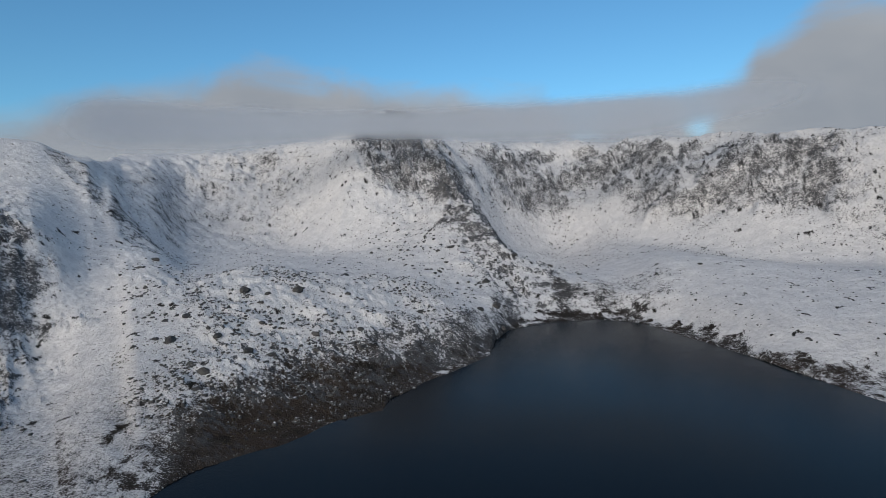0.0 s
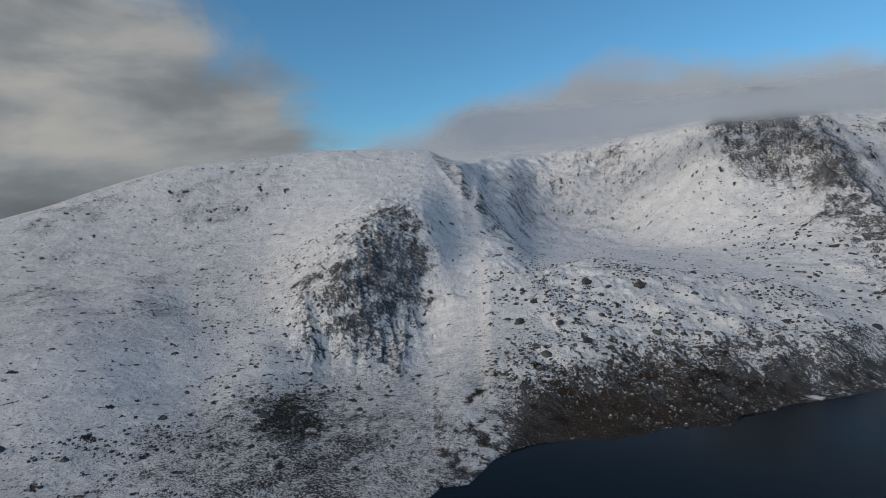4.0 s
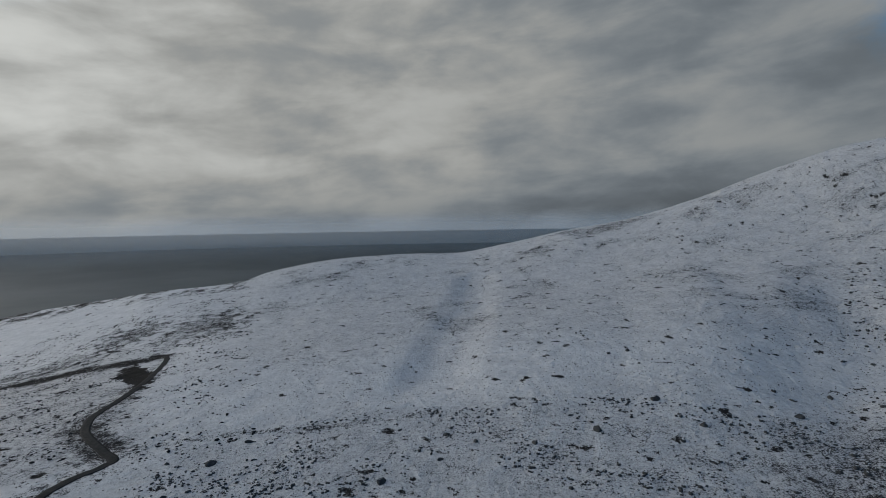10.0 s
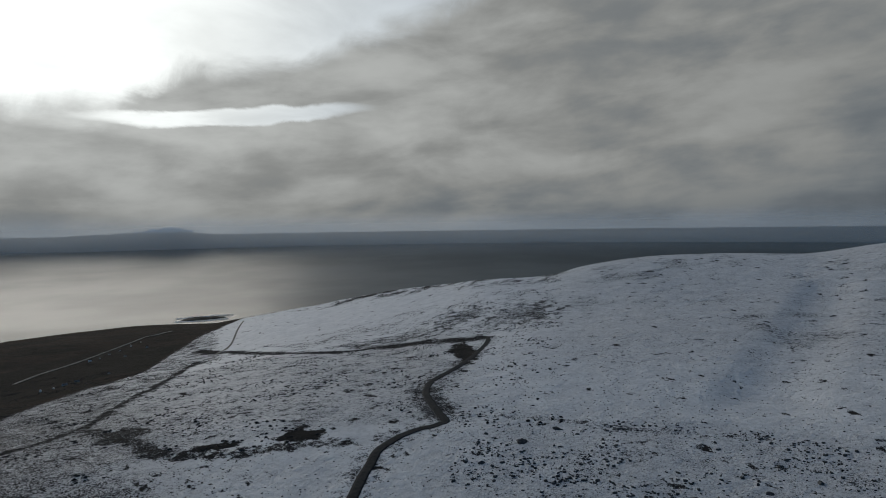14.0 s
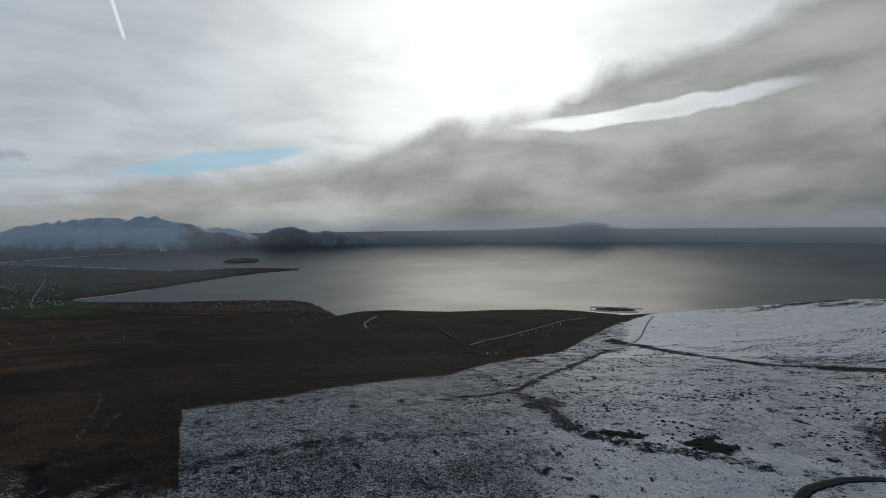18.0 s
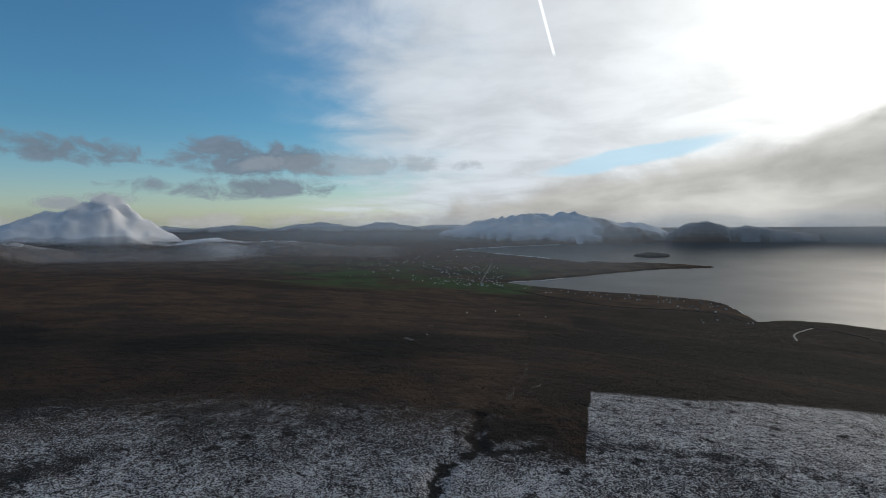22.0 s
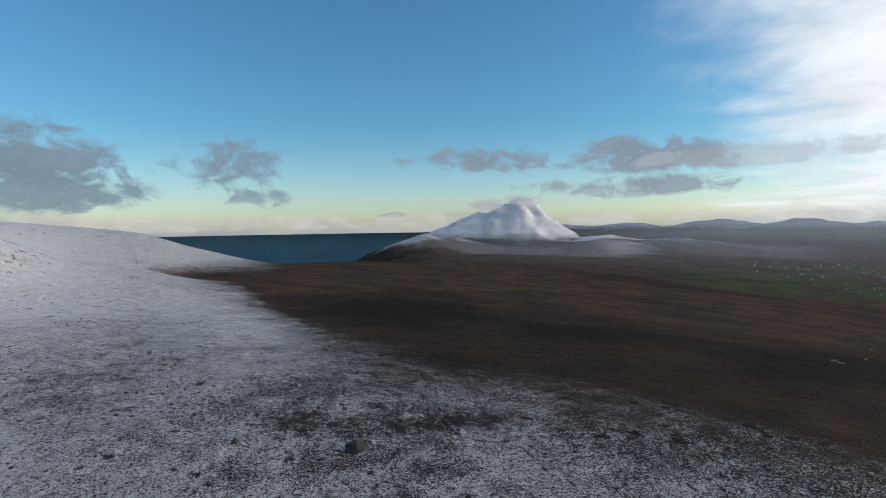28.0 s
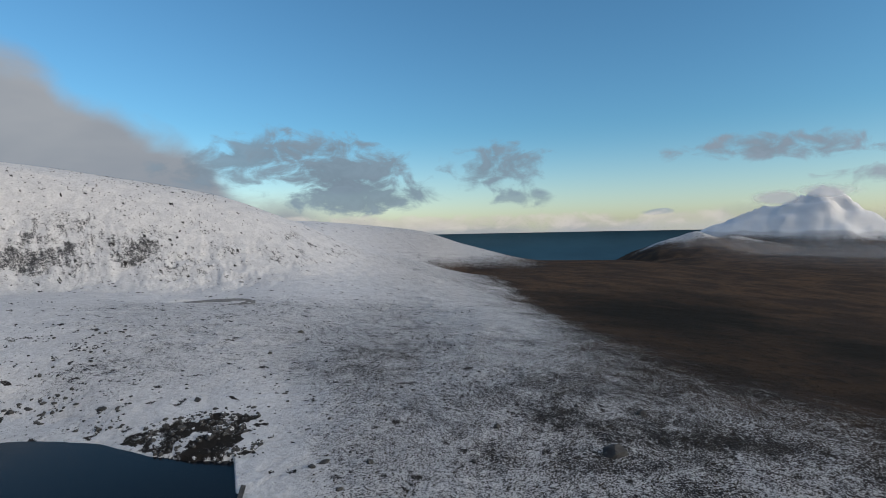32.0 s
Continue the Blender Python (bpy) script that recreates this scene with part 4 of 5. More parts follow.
    for line, w, k in ((DITCH, 18, 0.8), (DYKE, 6, 0.8), (DYKE_SOUTH, 8, 0.7), (BANK, 6, 0.55), (BURN, 3.0, 0.9), (BURN_SIDE, 2.6, 0.8), (OLD_PATH, 5, 0.45), (DRAIN, 5, 0.14), (ROAD, 16, 0.45), (INFLOW, 12, 0.42)):
        wet = np.maximum(wet, k * smooth(strip(x, y, line, w * 1.6) + 5 * n2 + 5 * n3, w, w * 0.25))
    for bc, rc, wb, wr, k in ((143.6, 245, 3.2, 8, 1.0), (126.2, 415, 1.5, 62, 1.0), (151.5, 249, 2.6, 6, 0.95)):
        q = np.hypot((b - bc - (r - rc) * 0.012 * (rc > 400)) / wb, (r - rc) / wr)
        wet = np.maximum(wet, k * smooth(q + 0.6 * n2 + 0.3 * n3, 1.0, 0.7))
    for bc, rc, wb, wr, k in ((120.5, 590, 5.0, 90, 0.55), (126.5, 650, 4.5, 60, 0.6), (134.0, 620, 7.0, 50, 0.5), (138.0, 720, 9.0, 60, 0.3), (51.3, 232, 3.6, 26, 0.85), (159.5, 300, 2.4, 22, 0.75),
                              (203.5, 236, 5.5, 24, 0.9), (266.5, 232, 4.0, 14, 0.5), (258.0, 225, 6.0, 14, 0.45), (250.0, 228, 6.0, 12, 0.5), (300.6, 236, 4.2, 24, 0.95), (304.5, 250, 4.2, 14, 0.8), (310.0, 340, 6.0, 28, 0.3),
                              (343.0, 520, 4.0, 50, 0.38), (339.0, 505, 3.0, 40, 0.4)):
        q = np.hypot((b - bc) / wb, (r - rc) / wr)
        wet = np.maximum(wet, k * smooth(q + 0.9 * n2 + 1.0 * n3 + 0.4 * n, 1.05, 0.65))
    cliff_top = win(b, 116, 152, 2) * smooth(r / np.interp(b, BEARINGS, CREST_R), 0.82, 0.96)
    wet = np.maximum(wet, 0.75 * cliff_top * smooth(n + 0.8 * n2, -0.35, 0.25))
    snow = snow * (1 - 0.80 * wet)
    # the snow line on the moor
    edge_ = np.interp(b, SNOW_B, SNOW_R, left=1e5, right=1e5)
    width = np.interp(b, [190, 197, 204, 240, 262, 280], [0.03, 0.03, 0.26, 0.34, 0.40, 0.45])
    line = smooth((edge_ * (1 + 0.25 * n * smooth(b, 198, 215)) - r) / (edge_ * width), -1.0, 1.0)
    inland = (b > 138) & (b < 282)
    line = np.maximum(line, win(b, 267, 300, 2.5) * smooth(r, 1250, 1700) * smooth(z + 6 * n, -48, 6))
    snow = np.where(inland, snow * line, snow)
    # bracken and peat by the lake
    w_side = win(sb, 3, 27, 4)
    high = 4.0 + 11 * w_side + 8 * n + 2.5 * win(sb, -42, -14, 4)
    ring = (np.abs((b + 12.5 + 180) % 360 - 180) < 49) & (r < L["shore"] + 90)
    bare = np.where(ring, 1 - smooth(z + 9 * n2 + 5 * n3, high * 0.1, high * 1.5), 0) * (0.8 + 0.2 * w_side) * (1 - 0.75 * win(sb, -64, -40, 4))
    snow = snow * (1 - 0.72 * bare)
    # snow on the far tops; above 0.9 it takes the painted sunlit white
    n_far = fbm(x, y, 900, 4, 0.5)
    top = smooth(L["far"] + 70 * n_far, 15, 110) * (r > 2600) * (1 - 0.55 * win(b + 2 * n_far, 174, 195.3, 0.8) * (r < 9900)) * np.where(r < 5300, 0.66, 1.0)
    thin = 0.30 * win(b, 214, 234, 4) * win(r, 4200, 7000, 500) + 0.32 * win(b, 231, 256, 3) * win(r, 3600, 5200, 300)
    snow = np.where(r > 2400, np.maximum(np.where(r < 2600, snow, 0), np.maximum(1.0 * top, thin)), snow)
    green = win(b, 200, 228, 4) * smooth(r, 1900, 2300) * (1 - smooth(r, 3000, 4400)) * smooth(fbm(x, y, 400, 4, 0.5), -0.3, 0.2)
    bracken = np.where(inland | (r > 2000), 1 - line, 0) * (0.75 + 0.25 * n) + 0.35 * bare
    sand = np.clip(heath_ + win(b, 200, 284, 6) * (r < 2400) + 0.55 * foot_w + 0.4 * belt + 0.40 * hill + 0.85 * field + 0.6 * shelf + 0.35 * keep + 0.4 * (r > 2500), 0, 1) * (1 - 0.8 * wet)
    # dark: peat, wet ground, thicket; the 212-262 window paints a cloud shadow
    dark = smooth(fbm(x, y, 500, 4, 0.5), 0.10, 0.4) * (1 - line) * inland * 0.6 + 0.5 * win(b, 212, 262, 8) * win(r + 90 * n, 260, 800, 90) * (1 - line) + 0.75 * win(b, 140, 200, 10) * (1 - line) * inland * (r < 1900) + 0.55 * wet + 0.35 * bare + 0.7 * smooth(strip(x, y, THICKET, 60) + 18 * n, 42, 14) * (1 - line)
    return snow, rock, green, np.clip(bracken, 0, 1), sand, np.clip(dark, 0, 1)


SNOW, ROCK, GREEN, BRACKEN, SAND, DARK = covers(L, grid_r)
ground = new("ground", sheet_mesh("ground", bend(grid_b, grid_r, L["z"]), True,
             [("cover", np.stack([np.clip(SNOW, 0, 1), ROCK, GREEN], -1)), ("soil_shade", np.stack([BRACKEN, SAND, DARK], -1))]))
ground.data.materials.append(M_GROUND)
tagged(ground, "snow-dusted mountain slopes, brown moor and coastal plain", "ground", kind="structure")



def ground_z(b, r):
    """Height of the laid ground at bearings and distances."""
    b, r = np.atleast_1d(b) % 360, np.atleast_1d(r)
    j = np.clip(np.searchsorted(COLUMN_B, b, side="right") - 1, 0, COLUMNS - 1)
    wide_ = np.append(np.diff(COLUMN_B), 360 - COLUMN_B[-1])
    i = np.clip(np.searchsorted(ROWS, r) - 1, 0, len(ROWS) - 2)
    v, w = (r - ROWS[i]) / (ROWS[i + 1] - ROWS[i]), (b - COLUMN_B[j]) / wide_[j]
    z = L["z"]
    j0, j1 = j % COLUMNS, (j + 1) % COLUMNS
    return (z[i, j0] * (1 - w) + z[i, j1] * w) * (1 - v) + (z[i + 1, j0] * (1 - w) + z[i + 1, j1] * w) * v


# sea to the horizon
def sea_sheet(name, b0, b1, mat, label):
    sb, sr = np.meshgrid(np.linspace(b0, b1, int(b1 - b0) + 1), np.concatenate([np.linspace(900, 2500, 20), rows_far]))
    ob = new(name, sheet_mesh(name, bend(sb, sr, np.full(sb.shape, SEA_Z)), False))
    ob.data.normals_split_custom_set_from_vertices([(0.0, 0.0, 1.0)] * len(ob.data.vertices))
    ob.data.materials.append(mat)
    return tagged(ob, label, "sea", kind="structure")


sea_sheet("sea_south", 30, 230, M_BAY, "silvery grey calm sea and bays to the south")
sea_sheet("sea_north", 230, 390, M_SEA, "blue open sea reaching the northern horizon")

# corrie lake
lb, lr = np.meshgrid(np.linspace(295, 398, 90), np.linspace(60, 520, 40))
lake = new("lake", sheet_mesh("lake", bend(lb, lr, np.zeros(lb.shape)), False))
lake.data.materials.append(M_LAKE)
tagged(lake, "dark still water of a corrie lake", "lake", kind="structure")


# ---- haze and mist ----
def curtain(name, b0, b1, nb, dist, e0, e1, ne, thick, ragged, mat, label, category):
    """A curved veil of vapour between two bearings; thick(b, e) gives its density."""
    b, e = np.meshgrid(np.linspace(b0, b1, nb), np.linspace(e0, e1, ne))
    d = dist(b) if callable(dist) else np.full(b.shape, float(dist))
    a = np.radians(b)
    pts = np.stack([-np.sin(a) * d, np.cos(a) * d, EYE_Z + d * np.tan(np.radians(e))], -1)
    k = thick(b, e)
    me = sheet_mesh(name, pts, False, [("thick", np.stack([k, ragged * np.clip(k * 4, 0, 1), k], -1))])
    ob = new(name, me)
    me.materials.append(mat)
    return tagged(ob, label, category, kind="stuff")


# distance haze, put in as tinted see-through sheets hung across the view
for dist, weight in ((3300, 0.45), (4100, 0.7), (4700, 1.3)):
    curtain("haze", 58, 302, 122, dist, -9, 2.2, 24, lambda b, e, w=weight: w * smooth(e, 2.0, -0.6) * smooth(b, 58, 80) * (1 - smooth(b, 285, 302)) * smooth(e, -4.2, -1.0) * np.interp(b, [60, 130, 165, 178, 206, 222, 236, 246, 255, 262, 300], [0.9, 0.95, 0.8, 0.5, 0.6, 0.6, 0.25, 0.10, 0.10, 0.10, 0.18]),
            0.25, M_HAZE, "thin grey sheet of sea haze veiling the far coast", "haze")
# added nearer sheet: lifts the plain's colour towards blue-grey, as distance would
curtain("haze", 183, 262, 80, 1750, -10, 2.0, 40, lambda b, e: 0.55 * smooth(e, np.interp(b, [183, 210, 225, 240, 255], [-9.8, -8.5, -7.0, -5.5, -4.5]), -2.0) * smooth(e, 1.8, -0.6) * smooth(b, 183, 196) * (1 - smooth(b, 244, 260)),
        0.15, M_HAZE, "thin blue haze sheet over the coastal plain", "haze")
curtain("mist", -40, 38, 120, 800, 4.5, 13, 40,
        lambda b, e: smooth(e, np.interp(b, [-40, -28, -20, -10, 0, 8, 20, 30, 38], [7.6, 7.2, 6.3, 6.3, 7.0, 7.6, 5.6, 5.0, 6.6]), np.interp(b, [-40, -28, -20, 0, 38], [10.5, 10, 9.2, 10, 9.2])) * smooth(e, 12.5, 10.2) * smooth(b, -40, -26) * (1 - smooth(b, 30, 38)),
        0.8, M_MIST, "low grey cloud hiding the mountain's rim", "mist")
curtain("mist", 235, 252, 80, lambda b: 4150 - (b - 242.5) * 60, -0.4, 5.2, 50,
        lambda b, e: np.maximum(0.8 * smooth(np.hypot((b - 242.4) / 3.0, (e - 2.6) / 0.8), 1.1, 0.2), 1.15 * smooth(np.hypot((b - 246.2) / 2.4, (e - 2.2) / 0.85), 1.1, 0.2)), 0.8, M_CAP, "small white cloud cap on a far peak", "mist")
# added haze sheet that lays a blue-grey shade tone over the peak's left flank
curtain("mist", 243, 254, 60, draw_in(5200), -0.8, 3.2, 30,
        lambda b, e: 0.5 * smooth(np.hypot((b - 247.8) / 4.0, (e - 1.0) / 1.3), 1.15, 0.2), 1.0, M_HAZE, "blue-grey haze sheet toning the far peak's shaded side", "mist")
curtain("mist", 192, 212, 60, draw_in(7600), -2.0, 1.5, 30,
        lambda b, e: 0.30 * smooth(np.hypot((b - 201.0) / 6.5, (e + 0.3) / 0.8), 1.15, 0.3), 0.9, M_CAP, "pale mist drifting over distant cliffs", "mist")


# ---- helpers for things ----
def spot(b, r, lift=0.0):
    """World point on the ground at a bearing and distance, and the scale there."""
    k = float(draw_in(r) / r)
    z = float(ground_z(b, r)[0])
    p = bend(np.array(float(b)), np.array(float(r)), np.array(z + lift))
    return Vector(p), k


def part(name, bm, mat, parent=None, label=""):
    me = bpy.data.meshes.new(name)
    bm.to_mesh(me)
    bm.free()
    ob = new(name, me)
    me.materials.append(mat)
    ob.parent = parent
    if label:
        ob["label"] = label
    return ob


def rock_bm(seed, detail=2, squash=0.6, jag=0.45):
    """An angular weathered boulder, flat below."""
    rnd = random.Random(seed)
    bm = bmesh.new()
    bmesh.ops.create_icosphere(bm, subdivisions=detail, radius=0.5)
    off = Vector((rnd.uniform(0, 90), rnd.uniform(0, 90), rnd.uniform(0, 90)))
    planes = [(Vector((rnd.gauss(0, 1), rnd.gauss(0, 1), rnd.gauss(0, 0.8))).normalized(), rnd.uniform(0.28, 0.42)) for _ in range(7)]
    stretch = Vector((1.0, rnd.uniform(0.6, 0.95), squash * rnd.uniform(0.8, 1.2)))
    for v in bm.verts:
        c = v.co.copy()
        for n, d in planes:
            h = c.dot(n) - d
            if h > 0:
                c -= n * h * 0.85
        c *= 1 + jag * 0.5 * noise.noise(c * 2.2 + off) + jag * 0.25 * noise.noise(c * 6 + off)
        v.co = Vector((c.x * stretch.x, c.y * stretch.y, max(c.z * stretch.z, -0.16)))
    return bm


# ---- boulders ----
BOULDERS_SOUTH = [(120.1, 221, 5.2), (116.6, 235, 3.5), (126.2, 204, 3.0), (124.5, 202, 2.6), (103.3, 182, 3.5), (124.8, 221, 2.3), (110.7, 219, 2.1), (101.3, 224, 2.1), (87.0, 203, 3.0), (80.6, 215, 4.1),
                  (93.2, 207, 2.2), (123.2, 188, 1.8), (114.2, 178, 1.5), (106.4, 176, 1.5), (79.5, 306, 2.9), (77.7, 312, 3.3), (75.0, 246, 4.2), (83.3, 227, 2.2), (97.0, 194, 2.5), (90.5, 193, 2.0),
                  (72.5, 212, 2.7), (70.7, 226, 2.9), (63.0, 252, 3.7), (63.5, 271, 2.9), (55.2, 210, 3.1), (61.8, 200, 2.1), (65.0, 276, 2.9), (60.8, 285, 3.0)]
BOULDERS_NORTH = [(260.2, 204, 8.5), (262.3, 204, 1.9), (263.2, 202, 1.9), (267.5, 201, 1.9), (274.8, 193, 2.7), (272.3, 220, 3.7), (285.8, 196, 3.3), (290.5, 200, 3.8), (291.8, 198, 3.8), (287.9, 190, 2.0),
                  (294.0, 271, 2.0), (292.5, 418, 4.4), (295.6, 359, 3.0), (295.7, 229, 2.9), (298.4, 245, 4.2), (301.5, 237, 5.0), (300.1, 259, 3.8), (302.4, 282, 4.2), (257.6, 245, 4.7), (310.2, 295, 4.4),
                  (312.1, 310, 3.0), (310.9, 359, 2.7), (289.1, 179, 2.7), (270.1, 245, 2.1), (264.1, 246, 2.6), (240.3, 201, 1.7), (326.2, 368, 3.1), (331.4, 425, 2.7), (334.8, 540, 4.6)]
BOULDERS_WEST = [(53.9, 238, 5.0), (50.9, 232, 4.4), (48.2, 262, 3.9), (51.5, 259, 4.4), (55.0, 257, 4.4), (46.2, 223, 2.8), (44.3, 238, 3.0), (27.2, 321, 6.8), (28.4, 327, 4.9), (25.6, 352, 6.0), (23.0, 319, 6.8),
                 (20.3, 297, 7.6), (24.4, 280, 5.9), (15.1, 394, 9.2), (18.1, 294, 5.0), (29.2, 470, 7.0), (28.0, 495, 7.3), (22.2, 334, 3.5), (30.2, 320, 2.7), (20.2, 391, 7.5), (18.9, 371, 5.5), (10.4, 468, 7.9),
                 (13.6, 324, 6.2), (9.0, 312, 7.9), (355.7, 497, 8.5), (354.6, 437, 9.0), (359.2, 593, 8.8), (356.4, 412, 7.9), (352.7, 567, 8.4)]
rock_protos = [rock_bm(11 + i, 2) for i in range(6)]
rock_meshes = []
for bm_ in rock_protos:
    me_ = bpy.data.meshes.new("boulder")
    bm_.to_mesh(me_)
    bm_.free()
    me_.materials.append(M_STONE)
    rock_meshes.append(me_)
rnd = random.Random(5)
extra = []
for b0, b1, r0, r1, lo, hi, n in ((58, 128, 178, 248, 0.9, 2.2, 36), (42, 58, 205, 290, 1.2, 3.2, 16), (255, 300, 180, 330, 0.8, 2.2, 34), (2, 30, 250, 430, 2.0, 5.5, 44), (300, 314, 240, 420, 1.0, 3.0, 16), (352, 362, 390, 700, 2.5, 6.0, 18)):
    for _ in range(n):
        extra.append((rnd.uniform(b0, b1) % 360, rnd.uniform(r0, r1), lo * (hi / lo) ** (rnd.random() ** 1.6)))
for i, (b, r, w) in enumerate(BOULDERS_SOUTH + BOULDERS_NORTH + BOULDERS_WEST + extra):
    if r < float(round_line(FOOT_R, np.array([b]))[0]) + 4 and (b > 297 or b < 36):
        continue
    p, k = spot(b, r)
    ob = new("boulder", rock_meshes[i % 6])
    ob.matrix_world = Matrix.Translation(p) @ Euler((rnd.uniform(-0.15, 0.15), rnd.uniform(-0.15, 0.15), rnd.uniform(0, 6.28))).to_matrix().to_4x4() @ Matrix.Scale(w * 1.15, 4)
    big_one = w > 6
    tagged(ob, "large dark boulder standing in thin snow" if big_one else "dark grey boulder with a dusting of snow", "boulder", "boulders on the slopes")


# ---- loose stones and heather, past counting ----
def scatter(name, spots, template, faces, mat, label, category, tilt=0.3, squash=(0.5, 1.0), seed=1):
    rs = np.random.RandomState(seed)
    b, r, w = (np.array(v) for v in zip(*spots))
    z = ground_z(b, r)
    base = bend(b, r, z)
    n, m = len(b), len(template)
    yaw = rs.uniform(0, 2 * np.pi, n)
    sc = np.stack([w, w * rs.uniform(0.55, 1.0, n), w * rs.uniform(*squash, n)], -1)
    jit = 1 + 0.28 * rs.uniform(-1, 1, (n, m, 1))
    p = template[None] * jit * sc[:, None, :]
    c, s_ = np.cos(yaw)[:, None], np.sin(yaw)[:, None]
    pts = np.stack([p[..., 0] * c - p[..., 1] * s_, p[..., 0] * s_ + p[..., 1] * c, p[..., 2]], -1) + base[:, None, :]
    f = (faces[None] + (np.arange(n) * m)[:, None, None]).reshape(-1, 3)
    me = bpy.data.meshes.new(name)
    me.vertices.add(n * m)
    me.vertices.foreach_set("co", pts.reshape(-1).astype(np.float32))
    me.loops.add(len(f) * 3)
    me.loops.foreach_set("vertex_index", f.reshape(-1).astype(np.int32))
    me.polygons.add(len(f))
    me.polygons.foreach_set("loop_start", (np.arange(len(f)) * 3).astype(np.int32))
    me.update(calc_edges=True)
    me.materials.append(mat)
    ob = new(name, me)
    return tagged(ob, label, category, kind="stuff")


def template_of(subdiv):
    bm = bmesh.new()
    bmesh.ops.create_icosphere(bm, subdivisions=subdiv, radius=0.5)
    v = np.array([tuple(x.co) for x in bm.verts])
    f = np.array([[x.index for x in q.verts] for q in bm.faces])
    bm.free()
    return v, f


ico, ico_f = template_of(1)
dome = ico.copy()
dome[:, 2] = np.maximum(dome[:, 2], -0.1)


def sown(rs, n, b0, b1, r0, r1, lo, hi, clump=60.0, want=0.0, size=1.8):
    """Spots with a patchy spread."""
    out = []
    while len(out) < n:
        b = rs.uniform(b0, b1, 4000) % 360
        r = np.sqrt(rs.uniform(r0 * r0, r1 * r1, 4000))
        a = np.radians(b)
        x, y = -np.sin(a) * r, np.cos(a) * r
        ok = fbm(x, y, clump, 3, 0.6) + 0.25 * rs.uniform(-1, 1, 4000) > want
        lake_ = ((b > 297) | (b < 36)) & (r < round_line(FOOT_R, b) + 2)
        road_ = strip(x, y, ROAD, 8) < 5
        ok &= ~lake_ & ~road_
        w = lo * (hi / lo) ** (rs.uniform(0, 1, 4000) ** size)
        out += list(zip(b[ok], r[ok], w[ok]))
    return out[:n]


rs = np.random.RandomState(3)
scatter("stones", sown(rs, 3600, -3, 31, 230, 470, 0.6, 3.2, 45, 0.05), ico, ico_f, M_STONE, "dark rock outcrops and stones on the lakeside slope", "stones", seed=1)
scatter("stones", sown(rs, 1500, 38, 60, 200, 520, 0.6, 3.0, 40, 0.1), ico, ico_f, M_STONE, "scree and stones below the crag", "stones", seed=2)
scatter("stones", sown(rs, 2600, 56, 128, 172, 246, 0.4, 2.0, 32, 0.17), ico, ico_f, M_STONE, "stones strewn over the snowy hillside", "stones", seed=3)
scatter("stones", sown(rs, 1300, 344, 368, 480, 1080, 1.2, 5.5, 70, 0.05), ico, ico_f, M_STONE, "broken rock on the mountain spur", "stones", seed=4)
scatter("stones", sown(rs, 2200, 300, 352, 720, 1120, 0.9, 3.2, 60, 0.16), ico, ico_f, M_STONE, "rock ribs and scree on the corrie wall", "stones", seed=5)
scatter("stones", sown(rs, 1500, 274, 345, 190, 560, 0.5, 2.4, 35, 0.15), ico, ico_f, M_STONE, "stones on the snowy moraine", "stones", seed=6)
scatter("stones", sown(rs, 600, 55, 88, 290, 760, 0.7, 2.0, 60, 0.2), ico, ico_f, M_STONE, "stones on the upper hillside", "stones", seed=7)
scatter("stones", sown(rs, 5000, 300, 360, 700, 1140, 0.7, 2.4, 40, 0.12), ico, ico_f, M_STONE, "small broken rocks on the corrie wall", "stones", seed=21)
scatter("stones", sown(rs, 3200, 2, 36, 430, 1180, 0.7, 2.8, 45, 0.10), ico, ico_f, M_STONE, "small rocks in the snowy back hollow", "stones", seed=22)
scatter("stones", sown(rs, 500, 47.5, 55.0, 200, 262, 0.6, 2.6, 14, 0.10), ico, ico_f, M_STONE, "dark blocky scree patch in snow", "stones", seed=23)
scatter("stones", sown(rs, 420, 296.5, 307, 212, 268, 0.6, 3.4, 16, 0.05), ico, ico_f, M_STONE, "dark boulders heaped on the lake's shore", "stones", seed=24)
scatter("stones", sown(rs, 260, 308, 318, 250, 420, 0.8, 3.2, 26, 0.22), ico, ico_f, M_STONE, "outcrops on the snowy moraine", "stones", seed=25)
scatter("heather", sown(rs, 24000, 150, 292, 165, 360, 0.3, 1.1, 30, -0.25, 1.2), dome, ico_f, M_HEATH, "dark heather tufts through thin snow", "heather", squash=(0.3, 0.6), seed=8)
scatter("heather", sown(rs, 9000, 24, 150, 165, 420, 0.3, 1.0, 22, 0.0, 1.2), dome, ico_f, M_RUSH, "dark rush and heather tufts in snow", "heather", squash=(0.3, 0.6), seed=9)
scatter("heather", sown(rs, 2500, -4, 32, 185, 330, 0.5, 1.5, 30, 0.0, 1.2), dome, ico_f, M_HEATH, "brown bracken and heather by the lake", "heather", squash=(0.3, 0.6), seed=10)


scatter("heather", sown(rs, 11000, 116, 168, 238, 800, 0.55, 2.3, 38, 0.15, 1.4), dome, ico_f, M_RUSH, "dark rush clumps in the snowy pastures", "heather", squash=(0.4, 0.8), seed=11)
scatter("heather", sown(rs, 7000, 40, 112, 200, 640, 0.3, 1.0, 50, 0.12, 1.4), dome, ico_f, M_RUSH, "small dark tussocks on the snowy hillside", "heather", squash=(0.4, 0.8), seed=12)


